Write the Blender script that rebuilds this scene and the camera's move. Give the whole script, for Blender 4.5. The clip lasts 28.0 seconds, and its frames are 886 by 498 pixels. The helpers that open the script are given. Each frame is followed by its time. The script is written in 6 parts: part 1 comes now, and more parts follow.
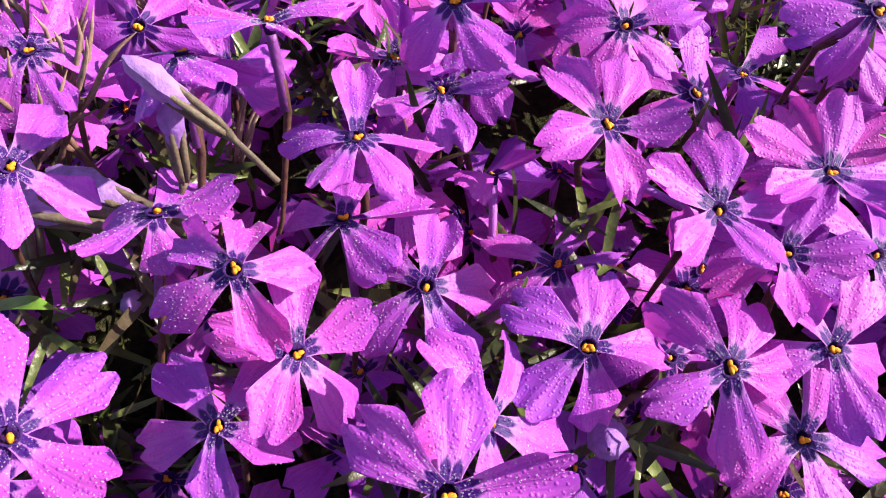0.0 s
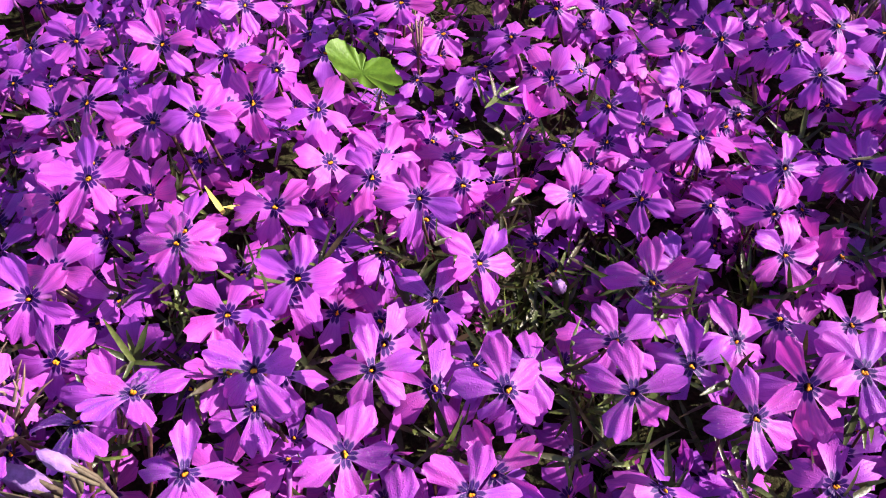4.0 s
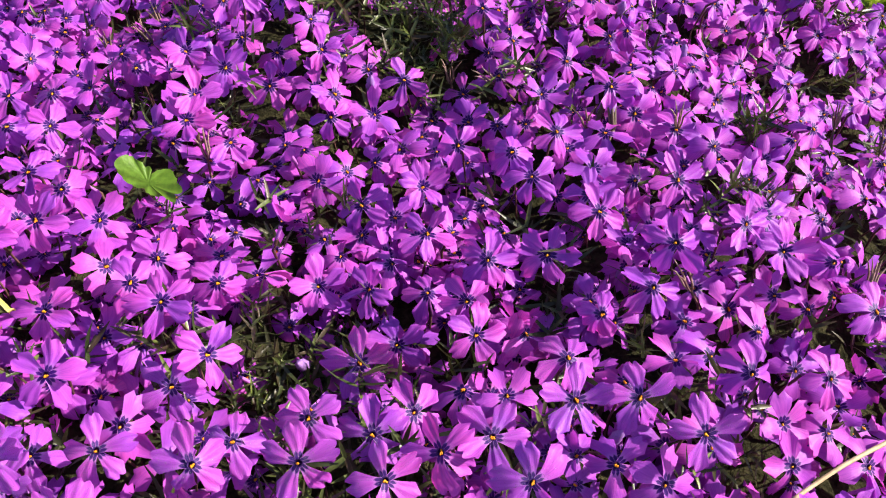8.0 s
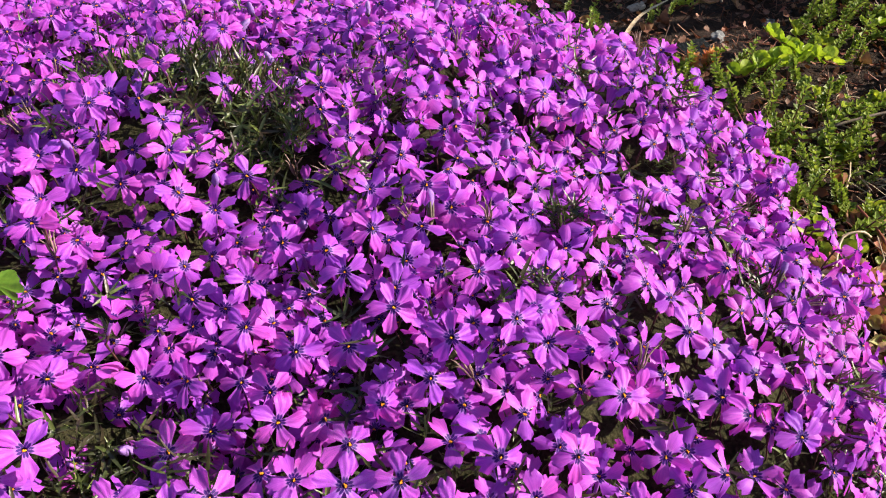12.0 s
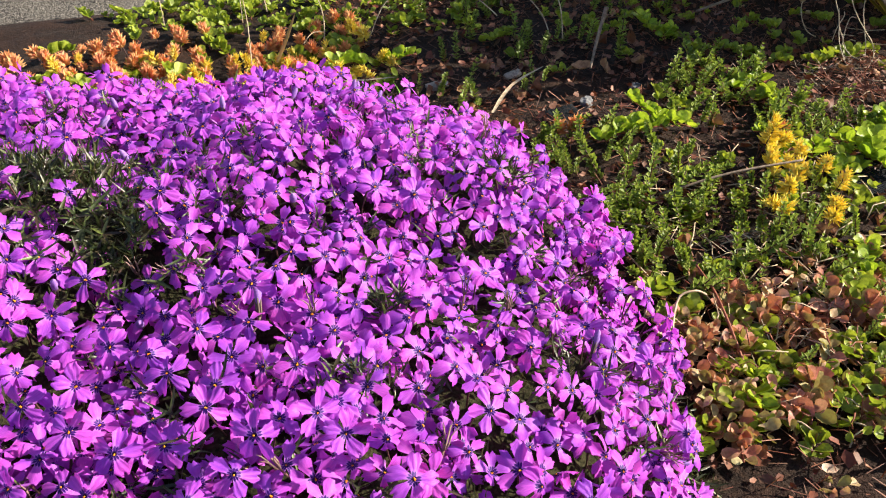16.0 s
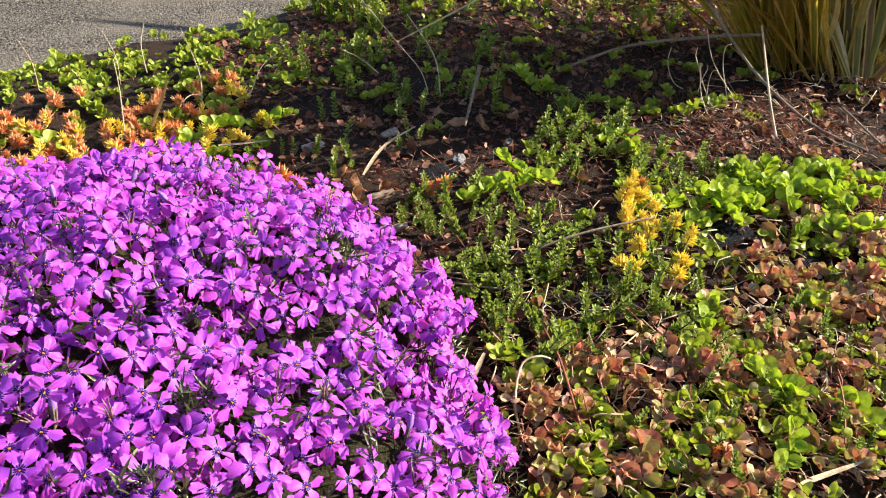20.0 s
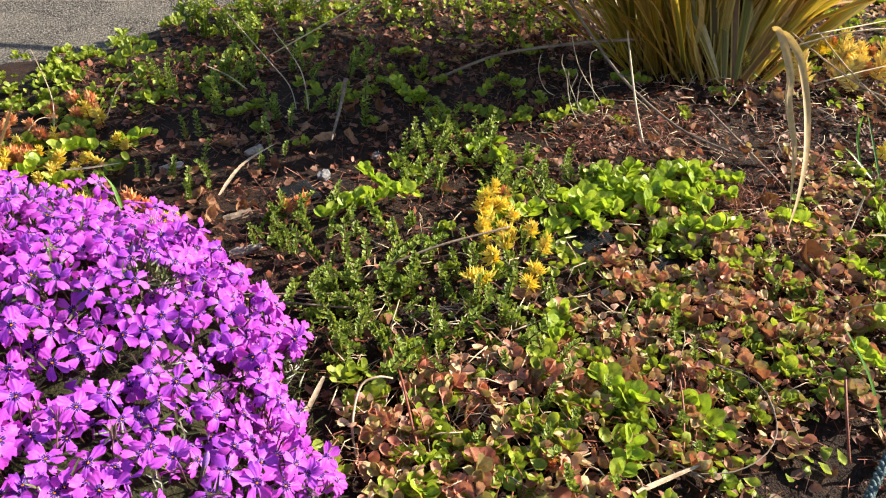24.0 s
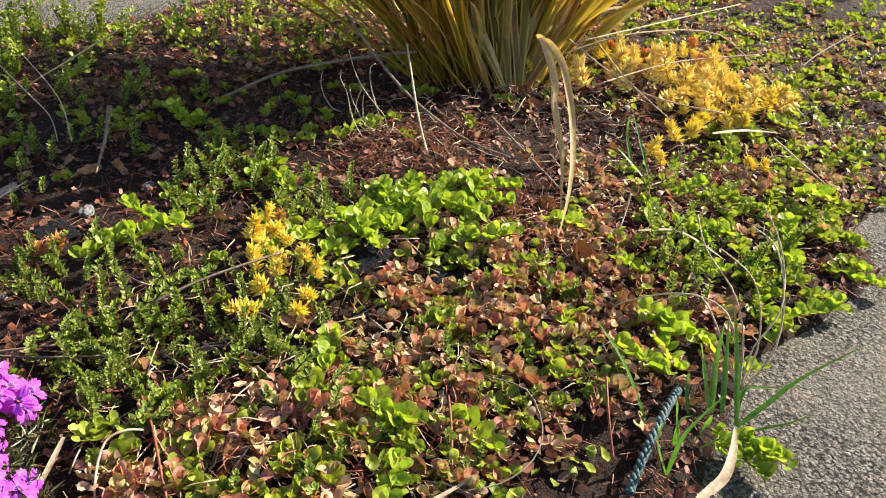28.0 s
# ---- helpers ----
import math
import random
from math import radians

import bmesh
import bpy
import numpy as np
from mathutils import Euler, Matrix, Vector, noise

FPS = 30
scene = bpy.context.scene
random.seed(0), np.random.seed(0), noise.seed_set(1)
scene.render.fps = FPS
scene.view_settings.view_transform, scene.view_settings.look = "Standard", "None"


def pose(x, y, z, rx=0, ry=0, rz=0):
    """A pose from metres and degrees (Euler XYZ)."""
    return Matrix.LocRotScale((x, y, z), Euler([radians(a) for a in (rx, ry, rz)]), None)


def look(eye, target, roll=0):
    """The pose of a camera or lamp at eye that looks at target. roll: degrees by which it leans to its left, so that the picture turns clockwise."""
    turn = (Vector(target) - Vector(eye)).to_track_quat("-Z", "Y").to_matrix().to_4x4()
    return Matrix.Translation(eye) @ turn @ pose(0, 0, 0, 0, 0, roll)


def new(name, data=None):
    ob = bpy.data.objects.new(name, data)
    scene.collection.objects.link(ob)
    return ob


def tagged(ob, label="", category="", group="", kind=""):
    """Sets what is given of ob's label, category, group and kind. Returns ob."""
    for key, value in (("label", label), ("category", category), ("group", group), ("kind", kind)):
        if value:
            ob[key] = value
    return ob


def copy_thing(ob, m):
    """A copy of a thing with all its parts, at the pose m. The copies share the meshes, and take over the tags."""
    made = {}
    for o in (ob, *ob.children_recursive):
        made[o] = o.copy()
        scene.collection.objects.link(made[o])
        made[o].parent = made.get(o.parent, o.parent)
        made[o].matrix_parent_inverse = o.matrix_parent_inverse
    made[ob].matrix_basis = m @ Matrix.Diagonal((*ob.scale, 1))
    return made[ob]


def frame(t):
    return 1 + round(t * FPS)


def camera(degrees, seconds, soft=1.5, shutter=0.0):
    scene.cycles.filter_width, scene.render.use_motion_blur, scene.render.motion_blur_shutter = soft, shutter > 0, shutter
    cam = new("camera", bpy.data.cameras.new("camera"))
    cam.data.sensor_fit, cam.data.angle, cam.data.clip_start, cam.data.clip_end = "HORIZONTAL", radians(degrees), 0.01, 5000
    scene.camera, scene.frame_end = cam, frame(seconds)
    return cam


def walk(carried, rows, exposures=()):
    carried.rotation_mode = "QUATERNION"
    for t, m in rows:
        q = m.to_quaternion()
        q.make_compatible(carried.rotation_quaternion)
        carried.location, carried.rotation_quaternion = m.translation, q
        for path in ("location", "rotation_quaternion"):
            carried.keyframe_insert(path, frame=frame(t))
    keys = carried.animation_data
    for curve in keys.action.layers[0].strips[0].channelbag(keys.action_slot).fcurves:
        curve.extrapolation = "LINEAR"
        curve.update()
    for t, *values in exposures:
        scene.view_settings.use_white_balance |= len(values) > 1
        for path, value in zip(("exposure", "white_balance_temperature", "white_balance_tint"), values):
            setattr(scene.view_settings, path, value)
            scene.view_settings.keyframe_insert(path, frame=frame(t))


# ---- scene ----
cam = camera(57.20, 28.0, soft=1.1)
PATH = [
    (0, (0.02357, 0.01091, 0.18119), (0.01314, 0.15646, 0.04442), -3.95),
    (0.5, (0.02745, 0.01090, 0.18823), (0.01854, 0.15566, 0.05052), -3.30),
    (1, (0.02565, 0.01134, 0.19776), (0.02049, 0.15699, 0.06079), -1.87),
    (1.5, (0.02607, 0.01174, 0.20481), (0.02357, 0.15652, 0.06685), -0.63),
    (2, (0.02956, 0.01109, 0.21602), (0.02971, 0.15416, 0.07627), 0.59),
    (2.5, (0.03824, 0.01110, 0.22603), (0.03664, 0.15215, 0.08425), 0.41),
    (4.5, (0.06736, 0.00460, 0.25788), (0.06353, 0.14799, 0.11851), -2.21),
    (5, (0.08281, 0.00081, 0.26166), (0.08005, 0.14506, 0.12316), -2.31),
    (5.5, (0.09249, 0.00150, 0.26804), (0.09113, 0.14653, 0.13033), -2.09),
    (6, (0.09686, 0.00008, 0.27335), (0.09693, 0.14565, 0.13620), -1.72),
    (6.5, (0.09972, -0.00358, 0.27767), (0.10077, 0.14259, 0.14117), -1.56),
    (7, (0.10761, -0.00551, 0.28102), (0.10970, 0.14103, 0.14493), -1.47),
    (7.5, (0.11365, -0.00742, 0.28417), (0.11669, 0.13943, 0.14842), -1.34),
    (8, (0.11577, -0.00880, 0.28977), (0.11969, 0.13808, 0.15409), -1.24),
    (8.5, (0.12125, -0.01015, 0.29345), (0.12590, 0.13692, 0.15798), -1.02),
    (9, (0.12965, -0.01196, 0.29867), (0.13539, 0.13561, 0.16380), -0.79),
    (9.5, (0.13637, -0.01338, 0.30123), (0.14315, 0.13428, 0.16651), -0.59),
    (10, (0.14154, -0.01477, 0.30453), (0.14928, 0.13282, 0.16977), -0.43),
    (10.5, (0.14738, -0.01548, 0.31139), (0.15631, 0.13226, 0.17688), -0.22),
    (11, (0.15239, -0.01696, 0.31567), (0.16301, 0.13173, 0.18233), 0.03),
    (11.5, (0.15718, -0.01767, 0.32130), (0.16908, 0.13207, 0.18925), 0.13),
    (12, (0.16305, -0.01967, 0.32577), (0.17736, 0.13074, 0.19473), 0.54),
    (12.5, (0.17119, -0.01955, 0.33122), (0.18772, 0.13183, 0.20156), 0.81),
    (14.5, (0.19017, -0.02646, 0.34920), (0.21413, 0.12751, 0.22382), 1.64),
    (15, (0.19737, -0.02987, 0.35280), (0.22277, 0.12434, 0.22801), 1.40),
    (15.5, (0.20455, -0.03211, 0.35666), (0.23148, 0.12246, 0.23264), 1.28),
    (16, (0.21013, -0.03300, 0.35928), (0.23911, 0.12178, 0.23598), 1.35),
    (16.5, (0.21798, -0.03421, 0.36257), (0.24912, 0.12071, 0.23999), 1.50),
    (17, (0.22473, -0.03483, 0.36544), (0.25824, 0.12006, 0.24342), 1.75),
    (17.5, (0.23665, -0.03648, 0.36828), (0.27275, 0.11827, 0.24684), 2.07),
    (18, (0.24628, -0.03722, 0.37434), (0.28444, 0.11773, 0.25378), 2.27),
    (18.5, (0.25085, -0.03562, 0.38077), (0.29010, 0.11978, 0.26114), 2.29),
    (19, (0.25597, -0.03545, 0.38734), (0.29626, 0.12040, 0.26865), 2.32),
    (19.5, (0.26225, -0.03472, 0.38762), (0.30376, 0.12123, 0.26948), 2.35),
    (20, (0.27219, -0.03557, 0.38941), (0.31558, 0.12038, 0.27194), 2.42),
    (20.5, (0.27914, -0.03466, 0.38994), (0.32467, 0.12119, 0.27316), 2.63),
    (21, (0.28629, -0.03360, 0.39199), (0.33391, 0.12214, 0.27590), 2.81),
    (21.5, (0.29450, -0.03486, 0.39100), (0.34412, 0.12077, 0.27560), 2.87),
    (23.5, (0.33517, -0.03866, 0.39126), (0.39069, 0.11557, 0.27666), 2.63),
    (24, (0.34036, -0.04011, 0.38774), (0.39858, 0.11282, 0.27274), 2.89),
    (24.5, (0.35178, -0.04445, 0.38724), (0.41290, 0.10699, 0.27178), 3.12),
    (25, (0.36525, -0.04769, 0.38826), (0.43007, 0.10226, 0.27286), 3.32),
    (25.5, (0.37982, -0.05208, 0.38911), (0.44794, 0.09674, 0.27416), 3.44),
    (26, (0.38744, -0.05343, 0.39065), (0.45885, 0.09438, 0.27641), 3.61),
    (26.5, (0.38993, -0.05235, 0.39052), (0.46370, 0.09463, 0.27670), 3.83),
    (27, (0.38773, -0.04687, 0.38958), (0.46419, 0.09908, 0.27621), 4.06),
    (27.5, (0.39541, -0.04715, 0.38803), (0.47763, 0.09644, 0.27569), 4.32),
    (28, (0.40673, -0.04869, 0.38765), (0.49767, 0.09089, 0.27699), 4.94),
]
walk(cam, [(t, look(eye, target, roll)) for t, eye, target, roll in PATH],
     exposures=[(0, 1.16), (5, 1.20), (9, 1.03), (12, 1.05), (16, 1.21), (20, 1.41), (24, 1.41), (28, 1.46)])

# ---- world and sun ----
SUN_AZ, SUN_EL = 2.0, 31.0          # degrees from +x towards +y; degrees above the ground
world = bpy.data.worlds.new("sky")
scene.world = world
world.use_nodes = True
sky = world.node_tree.nodes.new("ShaderNodeTexSky")
sky.sky_type = "NISHITA"
sky.sun_disc = False
sky.sun_elevation = radians(SUN_EL)
sky.sun_rotation = radians(90 - SUN_AZ)
background = world.node_tree.nodes["Background"]
background.inputs["Strength"].default_value = 0.078
world.node_tree.links.new(sky.outputs["Color"], background.inputs["Color"])
sun_data = bpy.data.lights.new("sun", "SUN")
sun_data.energy, sun_data.angle, sun_data.color = 5.0, radians(0.53), (1.0, 0.90, 0.76)
sun = new("sun", sun_data)
sun_way = Vector((math.cos(radians(SUN_EL)) * math.cos(radians(SUN_AZ)),
                  math.cos(radians(SUN_EL)) * math.sin(radians(SUN_AZ)), math.sin(radians(SUN_EL))))
sun.matrix_world = look(sun_way * 20, (0, 0, 0))


# ---- materials ----
class Nodes:
    """A small builder for one node material."""

    def __init__(self, name):
        self.mat = bpy.data.materials.new(name)
        self.mat.use_nodes = True
        self.tree = self.mat.node_tree
        self.shader = self.tree.nodes["Principled BSDF"]
        self.out = self.tree.nodes["Material Output"]

    def node(self, kind, **settings):
        n = self.tree.nodes.new(kind)
        if "data_type" in settings:
            n.data_type = settings["data_type"]
        if "blend_type" in settings:
            n.blend_type = settings["blend_type"]
        if "operation" in settings:
            n.operation = settings["operation"]
        if "interpolation_type" in settings:
            n.interpolation_type = settings["interpolation_type"]
        return n

    def link(self, a, b):
        self.tree.links.new(a, b)

    def noise(self, scale, detail=3, rough=0.55, coords=None):
        n = self.node("ShaderNodeTexNoise")
        n.inputs["Scale"].default_value, n.inputs["Detail"].default_value = scale, detail
        n.inputs["Roughness"].default_value = rough
        if coords is not None:
            self.link(coords, n.inputs["Vector"])
        return n.outputs["Fac"]

    def place(self):
        return self.node("ShaderNodeNewGeometry").outputs["Position"]

    def local(self):
        return self.node("ShaderNodeTexCoord").outputs["Object"]

    def ramp(self, fac, *stops):
        n = self.node("ShaderNodeValToRGB")
        ramp = n.color_ramp
        while len(ramp.elements) < len(stops):
            ramp.elements.new(0.5)
        for e, (at, colour) in zip(ramp.elements, stops):
            e.position, e.color = at, (*colour, 1) if len(colour) == 3 else colour
        self.link(fac, n.inputs["Fac"])
        return n.outputs["Color"]

    def mix(self, fac, a, b, blend="MIX"):
        n = self.node("ShaderNodeMix", data_type="RGBA", blend_type=blend)
        for socket, value in ((n.inputs[0], fac), (n.inputs[6], a), (n.inputs[7], b)):
            if isinstance(value, (int, float)):
                socket.default_value = value
            elif isinstance(value, tuple):
                socket.default_value = (*value, 1)
            else:
                self.link(value, socket)
        return n.outputs[2]

    def math(self, op, a, b=0.0, c=0.0):
        n = self.node("ShaderNodeMath", operation=op)
        for socket, value in zip(n.inputs, (a, b, c)):
            if isinstance(value, (int, float)):
                socket.default_value = value
            else:
                self.link(value, socket)
        return n.outputs[0]

    def between(self, value, low, high, to_low=0.0, to_high=1.0):
        n = self.node("ShaderNodeMapRange", interpolation_type="SMOOTHSTEP")
        self.link(value, n.inputs[0])
        for i, v in enumerate((low, high, to_low, to_high)):
            n.inputs[i + 1].default_value = v
        return n.outputs[0]

    def bump(self, height, strength, distance):
        n = self.node("ShaderNodeBump")
        n.inputs["Strength"].default_value, n.inputs["Distance"].default_value = strength, distance
        self.link(height, n.inputs["Height"])
        self.link(n.outputs["Normal"], self.shader.inputs["Normal"])
        return n.outputs["Normal"]

    def colour(self, value):
        if isinstance(value, tuple):
            self.shader.inputs["Base Color"].default_value = (*value, 1)
        else:
            self.link(value, self.shader.inputs["Base Color"])
        return value

    def rough(self, value, specular=0.5):
        self.shader.inputs["Roughness"].default_value = value
        self.shader.inputs["Specular IOR Level"].default_value = specular

    def leafy(self, share, colour):
        """Light passes through: part of the surface is translucent."""
        t = self.node("ShaderNodeBsdfTranslucent")
        if isinstance(colour, tuple):
            t.inputs["Color"].default_value = (*colour, 1)
        else:
            self.link(colour, t.inputs["Color"])
        m = self.node("ShaderNodeMixShader")
        m.inputs[0].default_value = share
        self.link(self.shader.outputs[0], m.inputs[1])
        self.link(t.outputs[0], m.inputs[2])
        self.link(m.outputs[0], self.out.inputs["Surface"])


def petal_material(name, joined):
    """Violet petal: paired dark streaks at the eye with a pale zone between, fine veins, minute dew."""
    k = Nodes(name)
    split = k.node("ShaderNodeSeparateXYZ")
    k.link(k.node("ShaderNodeUVMap").outputs["UV"], split.inputs[0])
    across, along = split.outputs[0], split.outputs[1]
    if joined:
        chance = k.node("ShaderNodeNewGeometry").outputs["Random Per Island"]
    else:
        chance = k.node("ShaderNodeObjectInfo").outputs["Random"]
    drift = k.noise(55, 1, 0.5, k.place())      # one hue for a flower and its neighbours
    hue = k.math("ADD", k.math("MULTIPLY", chance, 0.45), k.between(drift, 0.36, 0.64, 0.0, 0.55))
    tone = k.ramp(hue, (0.0, (0.30, 0.058, 0.59)), (0.35, (0.43, 0.070, 0.61)), (0.65, (0.55, 0.080, 0.59)), (1.0, (0.65, 0.076, 0.51)))
    cloud = k.noise(260, 3, 0.6, k.place())
    tone = k.mix(k.between(cloud, 0.3, 0.75, 0.0, 0.32), tone, (0.65, 0.145, 0.78))
    stretched = k.node("ShaderNodeCombineXYZ")
    k.link(k.math("MULTIPLY", across, 17.0), stretched.inputs[0])
    k.link(k.math("MULTIPLY", along, 1.6), stretched.inputs[1])
    k.link(k.math("MULTIPLY", chance, 30.0), stretched.inputs[2])
    veins = k.noise(1.0, 2, 0.5, stretched.outputs[0])
    tone = k.mix(k.between(veins, 0.42, 0.66, 0.0, 0.42), tone, (0.30, 0.028, 0.50))
    side = k.math("ABSOLUTE", k.math("SUBTRACT", across, 0.5))
    pale = k.between(along, 0.36, 0.12)
    tone = k.mix(k.math("MULTIPLY", pale, 0.42), tone, (0.66, 0.34, 0.84))
    streak = k.math("MULTIPLY", k.between(side, 0.0, 0.06, 0.5, 1.0), k.between(side, 0.49, 0.40))
    tongue = k.math("ADD", along, k.math("MULTIPLY", k.math("ABSOLUTE", k.math("SUBTRACT", side, 0.20)), 0.40))
    reach = k.between(tongue, 0.265, 0.195)
    tone = k.mix(k.math("MULTIPLY", streak, reach), tone, (0.046, 0.001, 0.17))
    k.colour(tone)
    k.rough(0.48, 0.34)
    beads = k.node("ShaderNodeTexVoronoi")
    beads.inputs["Scale"].default_value = 2300
    k.link(k.place(), beads.inputs["Vector"])
    drops = k.between(beads.outputs["Distance"], 0.42, 0.10)
    height = k.math("ADD", k.math("MULTIPLY", drops, 0.8), k.math("MULTIPLY", veins, 0.9))
    k.bump(height, 0.5, 0.0002)
    k.leafy(0.30, k.mix(1.0, tone, (1.26, 0.72, 0.94), "MULTIPLY"))
    return k.mat


def leaf_material(name, low, high, rough=0.42, share=0.3, scale=400, specular=0.5, through_gain=1.0, joined=False, dark=None, tones=()):
    """A leaf: two tones by leaf and cloud, veins along it, light passing through."""
    k = Nodes(name)
    chance = k.node("ShaderNodeNewGeometry").outputs["Random Per Island"] if joined else k.node("ShaderNodeObjectInfo").outputs["Random"]
    tone = k.ramp(chance, *[(i / (len(tones) - 1), c) for i, c in enumerate(tones)]) if tones else k.mix(chance, low, high)
    cloud = k.noise(scale, 4, 0.6, k.place())
    tone = k.mix(k.between(cloud, 0.35, 0.72, 0.0, 0.5), tone, dark or tuple(c * 0.45 for c in low))
    k.colour(tone)
    k.rough(rough, specular)
    k.bump(k.noise(scale * 3, 2, 0.5, k.place()), 0.3, 0.0004)
    k.leafy(share, k.mix(1.0, tone, (through_gain, through_gain, through_gain * 0.6), "MULTIPLY"))
    return k.mat


def flax_material():
    """Strap leaf: olive to tan blade with golden margins and rusty blotches."""
    k = Nodes("flax_blade")
    chance = k.node("ShaderNodeObjectInfo").outputs["Random"]
    split = k.node("ShaderNodeSeparateXYZ")
    k.link(k.node("ShaderNodeUVMap").outputs["UV"], split.inputs[0])
    body = k.ramp(chance, (0.0, (0.09, 0.036, 0.012)), (0.2, (0.22, 0.21, 0.025)), (0.42, (0.44, 0.38, 0.06)), (0.6, (0.16, 0.16, 0.03)), (0.8, (0.58, 0.42, 0.11)), (1.0, (0.20, 0.08, 0.02)))
    side = k.math("ABSOLUTE", k.math("SUBTRACT", split.outputs[0], 0.5))
    tone = k.mix(k.between(side, 0.26, 0.40, 0.0, 0.85), body, (0.70, 0.53, 0.12))
    grain = k.node("ShaderNodeCombineXYZ")
    k.link(k.math("MULTIPLY", split.outputs[0], 14.0), grain.inputs[0])
    k.link(k.math("MULTIPLY", split.outputs[1], 2.0), grain.inputs[1])
    k.link(k.math("MULTIPLY", chance, 40.0), grain.inputs[2])
    lines = k.noise(1.0, 3, 0.6, grain.outputs[0])
    tone = k.mix(k.between(lines, 0.45, 0.68, 0.0, 0.55), tone, (0.09, 0.055, 0.012))
    tone = k.mix(k.between(k.noise(45, 3, 0.6, k.place()), 0.55, 0.75, 0.0, 0.6), tone, (0.40, 0.14, 0.03))
    k.colour(tone)
    k.rough(0.42, 0.45)
    k.bump(lines, 0.3, 0.0006)
    k.leafy(0.42, k.mix(1.0, tone, (1.4, 1.2, 0.6), "MULTIPLY"))
    return k.mat


def plain_material(name, low, high, scale=300, rough=0.7, specular=0.3, relief=0.4, distance=0.0005, stretch=None):
    """Two tones by noise at two scales, with relief."""
    k = Nodes(name)
    coords = k.place()
    if stretch:
        m = k.node("ShaderNodeMapping")
        m.inputs["Scale"].default_value = stretch
        k.link(k.local(), m.inputs["Vector"])
        coords = m.outputs[0]
    fine = k.noise(scale, 5, 0.65, coords)
    broad = k.noise(scale * 0.13, 3, 0.6, coords)
    tone = k.mix(k.between(k.math("ADD", fine, k.math("MULTIPLY", broad, 0.6)), 0.55, 1.05), low, high)
    k.colour(tone)
    k.rough(rough, specular)
    k.bump(fine, relief, distance)
    return k.mat


def asphalt_material():
    k = Nodes("asphalt")
    coords = k.place()
    cells = k.node("ShaderNodeTexVoronoi")
    cells.inputs["Scale"].default_value = 330
    wander = k.node("ShaderNodeTexNoise")
    wander.inputs["Scale"].default_value, wander.inputs["Detail"].default_value = 210, 3
    k.link(coords, wander.inputs["Vector"])
    shifted = k.node("ShaderNodeVectorMath", operation="MULTIPLY_ADD")
    k.link(wander.outputs["Color"], shifted.inputs[0])
    shifted.inputs[1].default_value = (0.006, 0.006, 0.006)
    k.link(coords, shifted.inputs[2])
    k.link(shifted.outputs[0], cells.inputs["Vector"])
    stone = k.ramp(cells.outputs["Color"], (0.0, (0.13, 0.115, 0.095)), (0.55, (0.22, 0.195, 0.163)), (1.0, (0.43, 0.385, 0.325)))
    tar = k.between(cells.outputs["Distance"], 0.35, 0.75)
    tone = k.mix(tar, stone, (0.042, 0.039, 0.036))
    tone = k.mix(k.between(k.noise(9, 4, 0.6, coords), 0.4, 0.7, 0.0, 0.5), tone, (0.29, 0.256, 0.208))
    tone = k.mix(k.between(k.noise(420, 4, 0.7, coords), 0.55, 0.75, 0.0, 0.6), tone, (0.040, 0.036, 0.031))
    k.colour(tone)
    k.rough(0.9, 0.15)
    height = k.math("ADD", k.math("MULTIPLY", cells.outputs["Distance"], -0.6), k.math("ADD", k.math("MULTIPLY", k.noise(160, 4, 0.7, coords), 1.3), k.math("MULTIPLY", k.noise(900, 3, 0.6, coords), 0.5)))
    k.bump(height, 1.0, 0.0068)
    return k.mat


def soil_material():
    k = Nodes("soil")
    coords = k.place()
    fine = k.noise(170, 6, 0.7, coords)
    broad = k.noise(14, 4, 0.6, coords)
    tone = k.ramp(fine, (0.30, (0.008, 0.005, 0.004)), (0.52, (0.026, 0.015, 0.010)), (0.66, (0.06, 0.034, 0.022)), (0.80, (0.16, 0.10, 0.065)))
    tone = k.mix(k.between(broad, 0.45, 0.7, 0.0, 0.5), tone, (0.045, 0.019, 0.011))
    k.colour(tone)
    k.rough(0.9, 0.2)
    k.bump(k.math("ADD", fine, k.noise(600, 3, 0.6, coords)), 0.8, 0.004)
    return k.mat


FADED = [(0.38, 0.10, 0.07), (0.66, 0.36, 0.26), (0.32, 0.30, 0.08), (0.70, 0.42, 0.31), (0.54, 0.18, 0.12), (0.68, 0.46, 0.28), (0.40, 0.38, 0.12), (0.74, 0.56, 0.42)]   # fading leaves, one tone each

